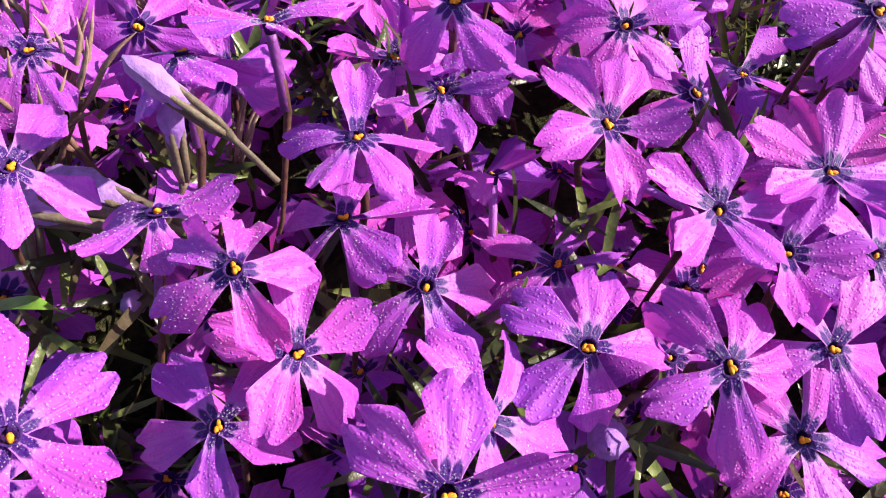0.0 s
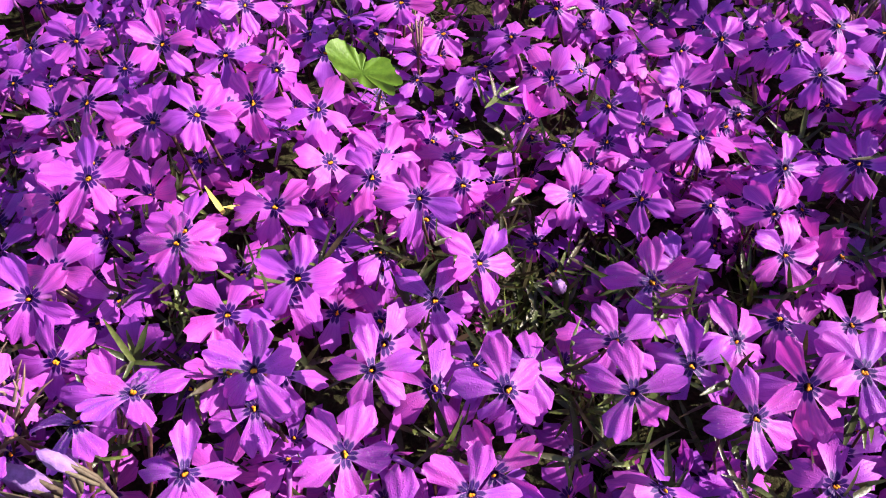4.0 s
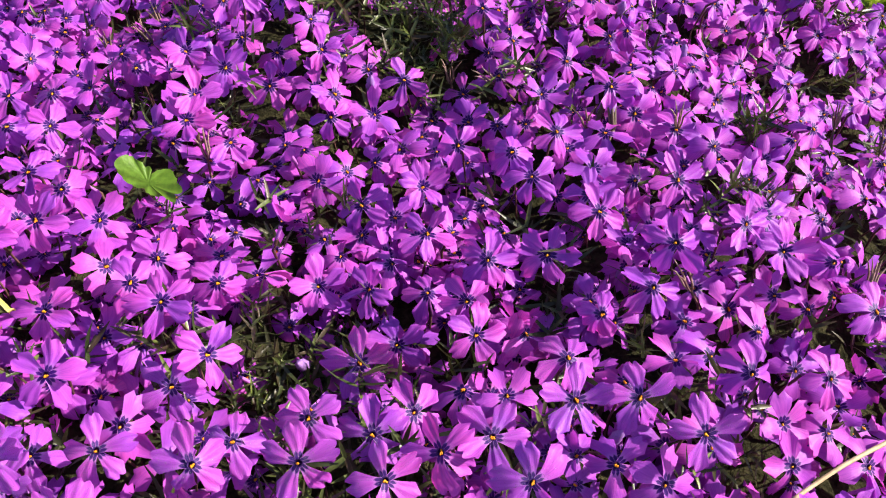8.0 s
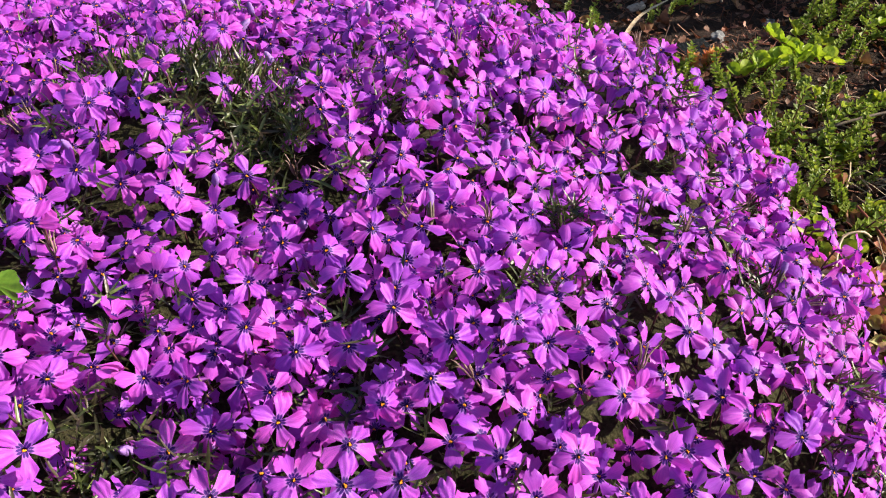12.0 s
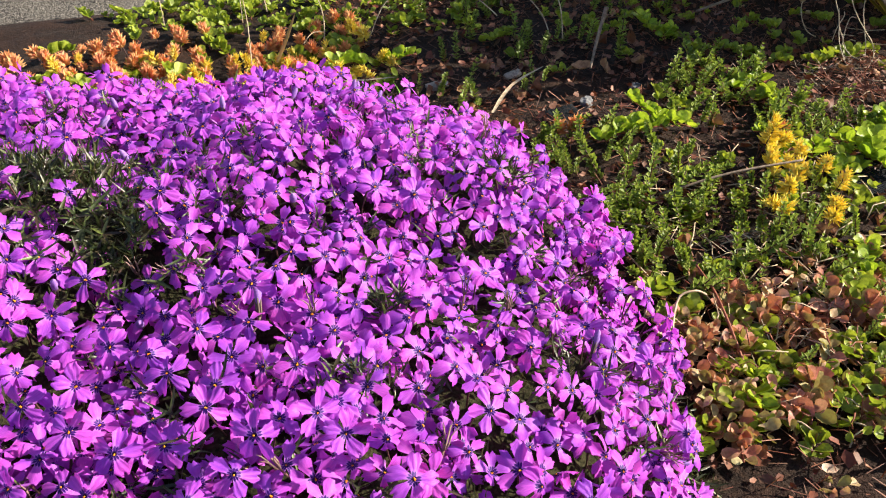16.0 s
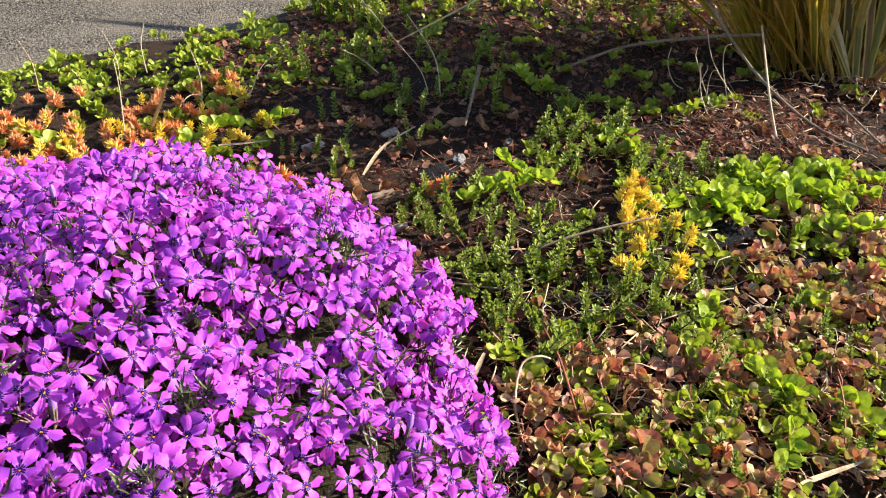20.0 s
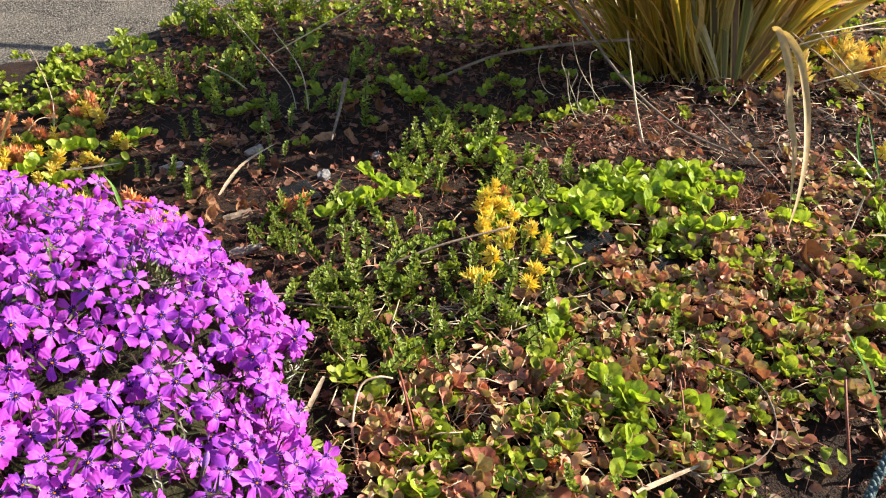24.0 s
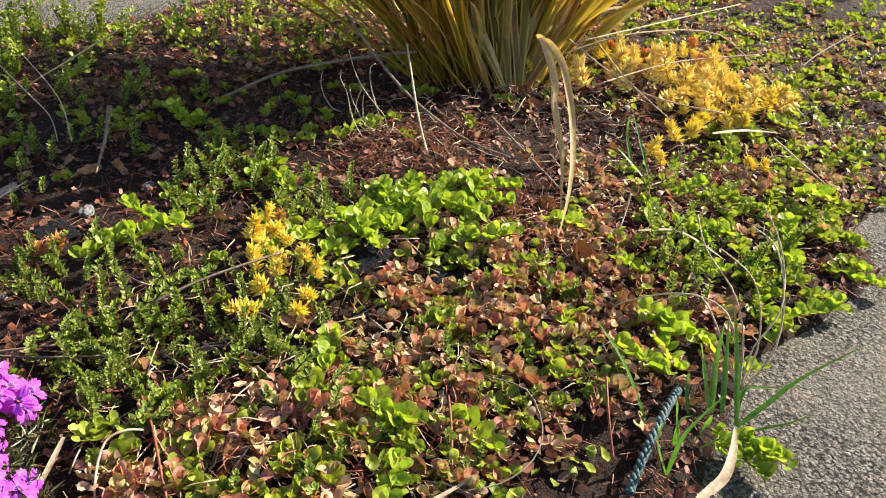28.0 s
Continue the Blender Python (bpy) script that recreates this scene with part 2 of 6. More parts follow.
M = dict(
    petal=petal_material("petal_violet", False),
    petal_joined=petal_material("petal_violet_mass", True),
    tube=leaf_material("corolla_tube", (0.22, 0.05, 0.30), (0.36, 0.10, 0.45), 0.5, 0.2, 700),
    anther=plain_material("anther_orange", (0.75, 0.20, 0.008), (0.90, 0.36, 0.02), 2500, 0.6),
    throat=plain_material("throat_dark", (0.020, 0.004, 0.060), (0.060, 0.012, 0.16), 2500, 0.7, 0.2),
    calyx=leaf_material("calyx", (0.10, 0.055, 0.050), (0.21, 0.17, 0.12), 0.6, 0.12, 900, 0.3, joined=True),
    calyx_dry=leaf_material("calyx_dry", (0.20, 0.10, 0.085), (0.44, 0.30, 0.25), 0.65, 0.15, 900, 0.3, joined=True),
    bud=leaf_material("bud_lilac", (0.36, 0.17, 0.60), (0.50, 0.28, 0.74), 0.6, 0.25, 900, 0.3),
    stem=plain_material("stem_redbrown", (0.055, 0.022, 0.022), (0.13, 0.055, 0.045), 900, 0.55),
    needle=leaf_material("phlox_needle", (0.016, 0.026, 0.009), (0.105, 0.118, 0.046), 0.36, 0.2, 500, 0.5, 1.1, True,
                         tones=[(0.016, 0.022, 0.008), (0.050, 0.060, 0.022), (0.085, 0.052, 0.036), (0.030, 0.045, 0.014), (0.10, 0.125, 0.035), (0.17, 0.21, 0.055)]),
    # the mat's inner shade is put into this dark green-brown
    cushion=plain_material("cushion_shade", (0.014, 0.016, 0.008), (0.060, 0.056, 0.028), 420, 0.95, 0.05, 0.9, 0.004),
    jenny=leaf_material("moneywort_green", (0.24, 0.36, 0.025), (0.47, 0.56, 0.06), 0.42, 0.40, 350, 0.4, 1.3),
    jenny_mass=leaf_material("moneywort_mass", (0.18, 0.25, 0.025), (0.45, 0.51, 0.06), 0.46, 0.34, 350, 0.35, 1.25, True),
    bronze_mass=leaf_material("bronze_mass", (0.26, 0.065, 0.030), (0.70, 0.42, 0.23), 0.55, 0.22, 420, 0.3, 1.1, True, (0.20, 0.10, 0.04), FADED),
    bronze=leaf_material("moneywort_bronze", (0.46, 0.16, 0.075), (0.76, 0.46, 0.27), 0.55, 0.24, 420, 0.3, 1.0, dark=(0.30, 0.16, 0.075), tones=FADED),
    thyme=leaf_material("thyme", (0.12, 0.19, 0.028), (0.44, 0.52, 0.10), 0.48, 0.34, 500, 0.35, 1.3, True),
    spurge=leaf_material("spurge", (0.12, 0.19, 0.03), (0.34, 0.42, 0.05), 0.5, 0.3, 400, 0.35, 1.2, True),
    sedum_yellow=leaf_material("sedum_yellow", (0.84, 0.66, 0.10), (0.95, 0.90, 0.32), 0.4, 0.36, 500, 0.4, 1.2, True, dark=(0.70, 0.52, 0.06)),
    sedum_gold=leaf_material("sedum_gold", (0.84, 0.62, 0.22), (0.95, 0.90, 0.46), 0.45, 0.38, 300, 0.35, 1.15, True, dark=(0.74, 0.62, 0.16)),
    sedum_orange=leaf_material("sedum_orange", (0.78, 0.32, 0.18), (0.94, 0.66, 0.32), 0.42, 0.34, 500, 0.4, 1.15, True, dark=(0.66, 0.34, 0.16)),
    runner=plain_material("runner_red", (0.16, 0.045, 0.025), (0.30, 0.10, 0.05), 500, 0.5),
    dead=leaf_material("dead_leaf", (0.22, 0.085, 0.04), (0.48, 0.27, 0.15), 0.7, 0.18, 300, 0.25, 1.0, dark=(0.07, 0.032, 0.018)),
    litter=leaf_material("leaf_litter", (0.10, 0.028, 0.014), (0.50, 0.25, 0.14), 0.6, 0.12, 300, 0.35, 1.0, True,
                         tones=[(0.09, 0.030, 0.018), (0.22, 0.065, 0.034), (0.13, 0.07, 0.04), (0.34, 0.14, 0.08), (0.18, 0.046, 0.024), (0.40, 0.20, 0.125)]),
    straw=plain_material("dry_straw", (0.34, 0.24, 0.14), (0.62, 0.50, 0.34), 240, 0.6, 0.3, 0.3, 0.0004),
    twig=plain_material("grey_twig", (0.12, 0.085, 0.06), (0.30, 0.23, 0.17), 320, 0.75, 0.25, 0.5, 0.0006),
    chip=plain_material("weathered_chip", (0.20, 0.16, 0.13), (0.46, 0.39, 0.33), 260, 0.8, 0.2, 0.6, 0.0008),
    stone=plain_material("grey_stone", (0.10, 0.10, 0.105), (0.24, 0.235, 0.23), 180, 0.8, 0.3, 0.5, 0.001),
    blade=flax_material(),
    blade_dry=leaf_material("dry_blade", (0.52, 0.31, 0.10), (0.74, 0.58, 0.30), 0.5, 0.3, 160, 0.4, 1.1, dark=(0.34, 0.22, 0.09)),
    grass=leaf_material("grass_green", (0.08, 0.21, 0.03), (0.20, 0.38, 0.05), 0.4, 0.35, 300, 0.4, 1.2),
    leaf=leaf_material("lobed_leaf_green", (0.12, 0.27, 0.025), (0.16, 0.31, 0.03), 0.45, 0.35, 500, 0.4, 1.2),
    cord=plain_material("blue_cord", (0.012, 0.030, 0.032), (0.10, 0.18, 0.18), 900, 0.6, 0.4, 0.8, 0.0008),
    mesh=plain_material("black_mesh", (0.008, 0.010, 0.012), (0.022, 0.028, 0.032), 900, 0.85, 0.12),
    soil=soil_material(),
    asphalt=asphalt_material(),
)
dew_nodes = Nodes("dew")
dew_nodes.colour((0.95, 0.85, 1.0))
dew_nodes.rough(0.06, 1.0)
clear = dew_nodes.node("ShaderNodeBsdfTransparent")
blend = dew_nodes.node("ShaderNodeMixShader")
blend.inputs[0].default_value = 0.22
dew_nodes.link(clear.outputs[0], blend.inputs[1])
dew_nodes.link(dew_nodes.shader.outputs[0], blend.inputs[2])
dew_nodes.link(blend.outputs[0], dew_nodes.out.inputs["Surface"])
M["dew"] = dew_nodes.mat


# ---- mesh helpers ----
def mesh_of(name, verts, faces, mat, uvs=None, smooth=True):
    me = bpy.data.meshes.new(name)
    me.from_pydata([tuple(v) for v in verts], [], faces)
    if uvs is not None:
        layer = me.uv_layers.new(name="UVMap")
        loops = np.empty(len(me.loops), dtype=np.int32)
        me.loops.foreach_get("vertex_index", loops)
        layer.data.foreach_set("uv", np.asarray(uvs, dtype=np.float32)[loops].ravel())
    if smooth:
        me.polygons.foreach_set("use_smooth", [True] * len(me.polygons))
    if mat:
        me.materials.append(mat)
    me.update()
    return me


def part(name, me, parent, m=None, label=""):
    """One mesh as a part of a thing (or of a part)."""
    ob = new(name, me)
    ob.parent = parent
    if m is not None:
        ob.matrix_basis = m
    if label:
        ob["label"] = label
    return ob


def thing(name, label, category, group="", kind="", me=None, m=None):
    ob = new(name, me)
    tagged(ob, label, category, group, kind)
    if m is not None:
        ob.matrix_basis = m
    return ob


class Heap:
    """Collects many small pieces into one mesh."""

    def __init__(self):
        self.verts, self.faces, self.uvs, self.count = [], [], [], 0

    def add(self, verts, faces, uvs, m):
        r = np.array(m)
        v = np.asarray(verts) @ r[:3, :3].T + r[:3, 3]
        self.verts.append(v)
        self.faces.extend([tuple(i + self.count for i in f) for f in faces])
        self.uvs.append(np.asarray(uvs) if uvs is not None else np.zeros((len(v), 2)))
        self.count += len(v)

    def mesh(self, name, mat, smooth=True):
        return mesh_of(name, np.concatenate(self.verts), self.faces, mat, np.concatenate(self.uvs), smooth)


def grid_faces(rows, cols):
    return [(r * cols + c, r * cols + c + 1, (r + 1) * cols + c + 1, (r + 1) * cols + c)
            for r in range(rows - 1) for c in range(cols - 1)]


def tube(points, radii, sides=6):
    """A round stalk along points, as verts and faces, closed at both ends."""
    pts = [Vector(p) for p in points]
    verts, faces = [], []
    ref = Vector((0.31, 0.52, 0.79))
    for i, p in enumerate(pts):
        way = (pts[min(i + 1, len(pts) - 1)] - pts[max(i - 1, 0)]).normalized()
        a = way.cross(ref).normalized()
        b = way.cross(a)
        r = radii[i] if isinstance(radii, (list, tuple)) else radii
        for s in range(sides):
            t = 2 * math.pi * s / sides
            verts.append(p + (a * math.cos(t) + b * math.sin(t)) * r)
    for i in range(len(pts) - 1):
        for s in range(sides):
            t = (s + 1) % sides
            faces.append((i * sides + s, i * sides + t, (i + 1) * sides + t, (i + 1) * sides + s))
    faces.append(tuple(range(sides))[::-1])
    faces.append(tuple(range((len(pts) - 1) * sides, len(pts) * sides)))
    return verts, faces


def curve_points(stops, n=14):
    """A smooth line through a few stops."""
    p = [Vector(stops[0]), *[Vector(s) for s in stops], Vector(stops[-1])]
    out = []
    spans = len(stops) - 1
    for i in range(n):
        f = i / (n - 1) * spans
        k = min(int(f), spans - 1)
        t = f - k
        a, b, c, d = p[k], p[k + 1], p[k + 2], p[k + 3]
        out.append(0.5 * ((2 * b) + (c - a) * t + (2 * a - 5 * b + 4 * c - d) * t * t + (3 * b - a - 3 * c + d) * t ** 3))
    return out


def blob(radius, rings=4, sides=6, squash=(1, 1, 1)):
    verts, faces = [(0, 0, -radius * squash[2])], []
    for r in range(1, rings):
        a = math.pi * r / rings
        for s in range(sides):
            t = 2 * math.pi * s / sides
            verts.append((radius * squash[0] * math.sin(a) * math.cos(t), radius * squash[1] * math.sin(a) * math.sin(t), -radius * squash[2] * math.cos(a)))
    verts.append((0, 0, radius * squash[2]))
    for s in range(sides):
        t = (s + 1) % sides
        faces.append((0, 1 + t, 1 + s))
        for r in range(rings - 2):
            faces.append((1 + r * sides + s, 1 + r * sides + t, 1 + (r + 1) * sides + t, 1 + (r + 1) * sides + s))
        faces.append((len(verts) - 1, 1 + (rings - 2) * sides + s, 1 + (rings - 2) * sides + t))
    return verts, faces


def facing(at, normal, spin, size=1.0):
    """A pose whose z looks along normal, turned by spin degrees."""
    n = Vector(normal).normalized()
    q = n.to_track_quat("Z", "Y")
    return Matrix.Translation(at) @ q.to_matrix().to_4x4() @ Matrix.Rotation(radians(spin), 4, "Z") @ Matrix.Scale(size, 4)


rng = random.Random(7)


# ---- the lie of the land ----
BED_EDGE = [(0.60, 0.02), (0.70, 0.12), (0.74, 0.145), (0.80, 0.18), (0.872, 0.222), (0.923, 0.227), (1.0, 0.236), (1.087, 0.255),
            (1.134, 0.318), (1.215, 0.344), (1.6, 0.45), (1.95, 0.56), (2.2, 0.85), (2.05, 1.4), (1.6, 1.62), (1.2, 1.5), (0.74, 1.30), (0.61, 1.224), (0.46, 1.247),
            (0.345, 1.17), (0.26, 1.085), (0.15, 1.08), (-0.013, 0.998), (-0.4, 0.93), (-0.75, 0.72), (-0.85, 0.3), (-0.7, -0.2), (-0.35, -0.48), (0.05, -0.5), (0.4, -0.28)]
MOUND_EDGE = [(0.386, 0.19), (0.392, 0.226), (0.376, 0.290), (0.398, 0.345), (0.372, 0.407), (0.338, 0.489), (0.290, 0.538), (0.227, 0.572),
              (0.144, 0.588), (0.05, 0.60), (-0.06, 0.62), (-0.2, 0.57), (-0.28, 0.35), (-0.24, 0.1), (-0.12, -0.02), (0.03, -0.04), (0.17, -0.01),
              (0.27, 0.05), (0.345, 0.13)]
MID = (0.10, 0.28)
LEAFY = [(0.088, 0.332, 0.046, 0.042), (0.112, 0.286, 0.026, 0.028), (0.055, 0.345, 0.040, 0.028), (0.127, 0.265, 0.010, 0.010), (0.314, 0.354, 0.018, 0.012), (0.237, 0.233, 0.012, 0.009), (0.222, 0.185, 0.012, 0.007), (0.147, 0.250, 0.009, 0.008), (0.265, 0.339, 0.010, 0.007)]   # bare, leafy spots
HOLLOW = [(0.076, 0.132, 0.013, 0.011), (0.087, 0.150, 0.010, 0.010), (0.090, 0.096, 0.009, 0.006), (0.087, 0.077, 0.009, 0.005), (0.109, 0.128, 0.010, 0.005), (0.153, 0.127, 0.008, 0.005), (0.051, 0.048, 0.008, 0.004), (0.119, 0.076, 0.013, 0.005), (0.073, 0.184, 0.009, 0.007), (0.139, 0.154, 0.010, 0.006), (0.029, 0.075, 0.008, 0.006),
          (-0.018, 0.066, 0.012, 0.009), (0.034, 0.049, 0.009, 0.004)]   # dark dips between flowers


def edge_distance(poly, x, y):
    """Distance to the polygon's edge, positive inside."""
    p = np.array(poly)
    q = np.roll(p, -1, axis=0)
    d = q - p
    t = np.clip(((x - p[:, 0]) * d[:, 0] + (y - p[:, 1]) * d[:, 1]) / (d ** 2).sum(1), 0, 1)
    near = np.hypot(p[:, 0] + t * d[:, 0] - x, p[:, 1] + t * d[:, 1] - y).min()
    crosses = ((p[:, 1] > y) != (q[:, 1] > y)) & (x < p[:, 0] + (y - p[:, 1]) / np.where(d[:, 1] == 0, 1e-9, d[:, 1]) * d[:, 0])
    return near if crosses.sum() % 2 else -near


ANGLES = [math.atan2(y - MID[1], x - MID[0]) for x, y in MOUND_EDGE]
REACH = [math.hypot(x - MID[0], y - MID[1]) for x, y in MOUND_EDGE]
ORDER = sorted(range(len(ANGLES)), key=lambda i: ANGLES[i])
ANGLES, REACH = [ANGLES[i] for i in ORDER], [REACH[i] for i in ORDER]
ANGLES = [ANGLES[-1] - 2 * math.pi, *ANGLES, ANGLES[0] + 2 * math.pi]
REACH = [REACH[-1], *REACH, REACH[0]]


def mound_share(x, y):
    """0 at the cushion's middle, 1 at its edge."""
    ragged = 1 + 0.05 * noise.noise((x * 30, y * 30, 8.0))
    return ragged * math.hypot(x - MID[0], y - MID[1]) / float(np.interp(math.atan2(y - MID[1], x - MID[0]), ANGLES, REACH))


def spot(spots, x, y):
    return max(math.exp(-((x - a) / c) ** 2 - ((y - b) / d) ** 2) for a, b, c, d in spots)


def road_z(x, y):
    return -0.010 - 0.03 * y


def ground_z(x, y):
    d = edge_distance(BED_EDGE, x, y)
    base = road_z(x, y) + 0.012 * min(1.0, max(0.0, d / 0.05)) + 0.010 * min(1.0, max(0.0, d / 0.25))
    lump = noise.noise((x * 9, y * 9, 0.3)) * 0.007 + noise.noise((x * 38, y * 38, 2.0)) * 0.0035
    if d < 0:
        return base - min(0.06, -d * 1.5)
    return base + lump * min(1.0, d / 0.04)


SWELLS = [(0.085, 0.300, 0.060, 0.050, 0.024), (0.165, 0.335, 0.035, 0.045, 0.016), (-0.010, 0.195, 0.030, 0.060, 0.012), (0.272, 0.278, 0.036, 0.034, -0.018), (0.325, 0.240, 0.028, 0.030, -0.016), (0.180, 0.262, 0.016, 0.016, -0.016)]


def mound_z(x, y):
    """Height of the sheet of flowers."""
    d = mound_share(x, y)
    if d >= 1:
        return 0.02 - (d - 1) * 0.3
    top = 0.115 * (1 - d ** 5.5) ** 0.75 + 0.018
    top += noise.noise((x * 13, y * 13, 5.0)) * 0.012 + noise.noise((x * 34, y * 34, 9.0)) * 0.006
    top += sum(h * math.exp(-((x - a) / c) ** 2 - ((y - b) / d) ** 2) for a, b, c, d, h in SWELLS)
    return top - 0.12 * max(0.0, y - 0.38) - 0.006 * spot(LEAFY, x, y) - 0.022 * spot(HOLLOW, x, y)


def mound_normal(x, y, e=0.012):
    return Vector((mound_z(x - e, y) - mound_z(x + e, y), mound_z(x, y - e) - mound_z(x, y + e), 2 * e)).normalized()


# ---- road and bed ----
def sheet(name, x0, x1, y0, y1, nx, ny, height, mat):
    xs, ys = np.linspace(x0, x1, nx), np.linspace(y0, y1, ny)
    verts = [(x, y, height(x, y)) for y in ys for x in xs]
    return mesh_of(name, verts, grid_faces(ny, nx), mat)


NEAR, FAR = road_z(0, -0.8), road_z(0, 3)
road_me = mesh_of("road", [(-300, -300, NEAR), (300, -300, NEAR), (300, -0.8, NEAR), (-300, -0.8, NEAR), (300, 3, FAR), (-300, 3, FAR), (300, 300, FAR), (-300, 300, FAR)],
                  [(0, 1, 2, 3), (3, 2, 4, 5), (5, 4, 6, 7)], M["asphalt"], smooth=False)
thing("road", "grey coarse asphalt surface around the planted bed", "asphalt", kind="structure", me=road_me)
bed_me = sheet("ground", -0.95, 2.3, -0.6, 1.75, 260, 190, ground_z, M["soil"])
thing("ground", "dark brown garden soil of a planted bed beside asphalt", "soil", kind="structure", me=bed_me)


# ---- the phlox cushion ----
def petal_shape(nv, nu, length, width, bend, cup, twist, notch, lean):
    """One petal along +y: narrow base, broad notched tip."""
    verts, uvs = [], []
    for i in range(nv):
        v = i / (nv - 1)
        half = (0.00078 + (width - 0.0002) * (v * v * (3 - 2 * v)) ** 0.80) * (1 - 0.30 * max(0.0, v - 0.72) / 0.28)
        for j in range(nu):
            u = 2 * j / (nu - 1) - 1
            tip = 1 - v ** 4 * (notch * math.exp(-(u / 0.20) ** 2) + 0.24 * u ** 4 + 0.010 * math.sin(9 * u + twist * 9))
            along = 0.0007 + length * v * tip
            z = bend * v * v * length + cup * u * u * half * (0.4 + v) + twist * u * v * half + 0.05 * length * math.sin(2.6 * v + 5 * twist) * v
            z += 0.00025 * math.sin(7 * u + 3 * v) * v
            verts.append((u * half + lean * v * v * length, along, z))
            uvs.append((0.5 + 0.5 * u, v))
    return verts, grid_faces(nv, nu), uvs


PETALS = []
for k in range(10):
    a = random.Random(40 + k)
    PETALS.append((a.uniform(0.0079, 0.0089), a.uniform(0.00225, 0.0029), a.uniform(-0.34, 0.16), a.uniform(-0.45, 0.50),
                   a.uniform(-0.45, 0.45), a.uniform(0.09, 0.22), a.uniform(-0.10, 0.10)))
FINE = [petal_shape(12, 13, *p) for p in PETALS]
ROUGH = [petal_shape(5, 5, *p) for p in PETALS]
PETAL_MESH = [mesh_of("petal", *p[:2], M["petal"], p[2]) for p in FINE]

TUBE = tube([(0, 0, -0.0012), (0, 0, -0.0020), (0, 0, -0.005), (0.0003, 0, -0.010)], [0.00066, 0.00066, 0.0006, 0.00055], 8)
RIM_V, RIM_F = [], []
for ring, (r, z) in enumerate(((0.00100, 0.0002), (0.00082, 0.0003), (0.00060, -0.0012))):
    for s in range(10):
        RIM_V.append((r * math.cos(s * math.pi / 5), r * math.sin(s * math.pi / 5), z))
for ring in range(2):
    for s in range(10):
        t = (s + 1) % 10
        RIM_F.append((ring * 10 + s, ring * 10 + t, (ring + 1) * 10 + t, (ring + 1) * 10 + s))
RIM_F.append(tuple(range(20, 30)))
TUBE_MESH = mesh_of("flower", *TUBE, M["tube"])
RIM_MESH = mesh_of("throat", RIM_V, RIM_F, M["throat"])


def anther_heap(seed, rings=5, sides=7):
    a, heap = random.Random(seed), Heap()
    for i in range(a.choice((3, 4, 4))):
        t = a.uniform(0, 6.3)
        v, f = blob(0.00034, rings, sides, (0.8, 1.35, 0.75))
        heap.add(v, f, None, pose(0.00032 * math.cos(t), 0.00032 * math.sin(t), 0.0000 + 0.00012 * i, a.uniform(-30, 30), a.uniform(-25, 25), a.uniform(0, 180)))
    return heap


ANTHERS = [anther_heap(s, 3, 5) for s in range(4)]
ANTHER_MESH = [anther_heap(s).mesh("anther", M["anther"]) for s in range(4)]


def dew_heap(seed, shape):
    """Fine drops lying on one petal."""
    a, heap = random.Random(seed), Heap()
    v = np.array(shape[0])
    for f in shape[1]:
        q = v[list(f)]
        n = np.cross(q[1] - q[0], q[3] - q[0])
        n = n / (np.linalg.norm(n) + 1e-12)
        for i in range(a.choice((1, 2, 2, 3))):
            s, t = a.random(), a.random()
            p = q[0] * (1 - s) * (1 - t) + q[1] * s * (1 - t) + q[2] * s * t + q[3] * (1 - s) * t
            r = a.choice((0.00003, 0.00004, 0.00004, 0.00005, 0.00006, 0.00009))
            bv, bf = blob(r, 3, 5, (1, 1, 0.8))
            heap.add(bv, bf, None, Matrix.Translation(p + n * r * 0.45))
    return heap


DEW_MESH = [dew_heap(90 + i, FINE[i]).mesh("dew", M["dew"]) for i in range(10)]

phlox = thing("phlox_cushion", "mat of creeping phlox in full violet-pink bloom, beaded with dew", "creeping phlox")
phlox.matrix_basis = pose(MID[0], MID[1], 0.0)
HOME = Matrix.Translation((MID[0], MID[1], 0)).inverted()


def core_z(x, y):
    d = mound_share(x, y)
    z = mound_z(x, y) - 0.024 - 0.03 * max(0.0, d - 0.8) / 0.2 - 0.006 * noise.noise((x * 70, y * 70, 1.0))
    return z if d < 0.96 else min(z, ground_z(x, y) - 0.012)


# one sheet for the leafy inside, with its shade painted in as dark colour
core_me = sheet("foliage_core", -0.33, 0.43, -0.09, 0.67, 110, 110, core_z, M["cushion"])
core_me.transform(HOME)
part("foliage_core", core_me, phlox, label="dark sheet inside the mat, coloured like its shaded leaves and stems")

stems = Heap()
mass = Heap()
mass_throat = Heap()
mass_anther = Heap()
placed = []


def stalk(at, n, length=0.028):
    """Calyx and stalk below a flower, down into the mat."""
    foot = at - n * 0.010
    low = foot + Vector((rng.uniform(-0.006, 0.006), rng.uniform(-0.006, 0.006), -length * rng.uniform(0.6, 1.0)))
    mid = (foot + low) / 2 - n * 0.003
    v, f = tube([at - n * 0.004, at - n * 0.007, foot, mid, low], [0.0005, 0.0006, 0.0005, 0.0003, 0.0003], 5)
    stems.add(v, f, None, HOME)


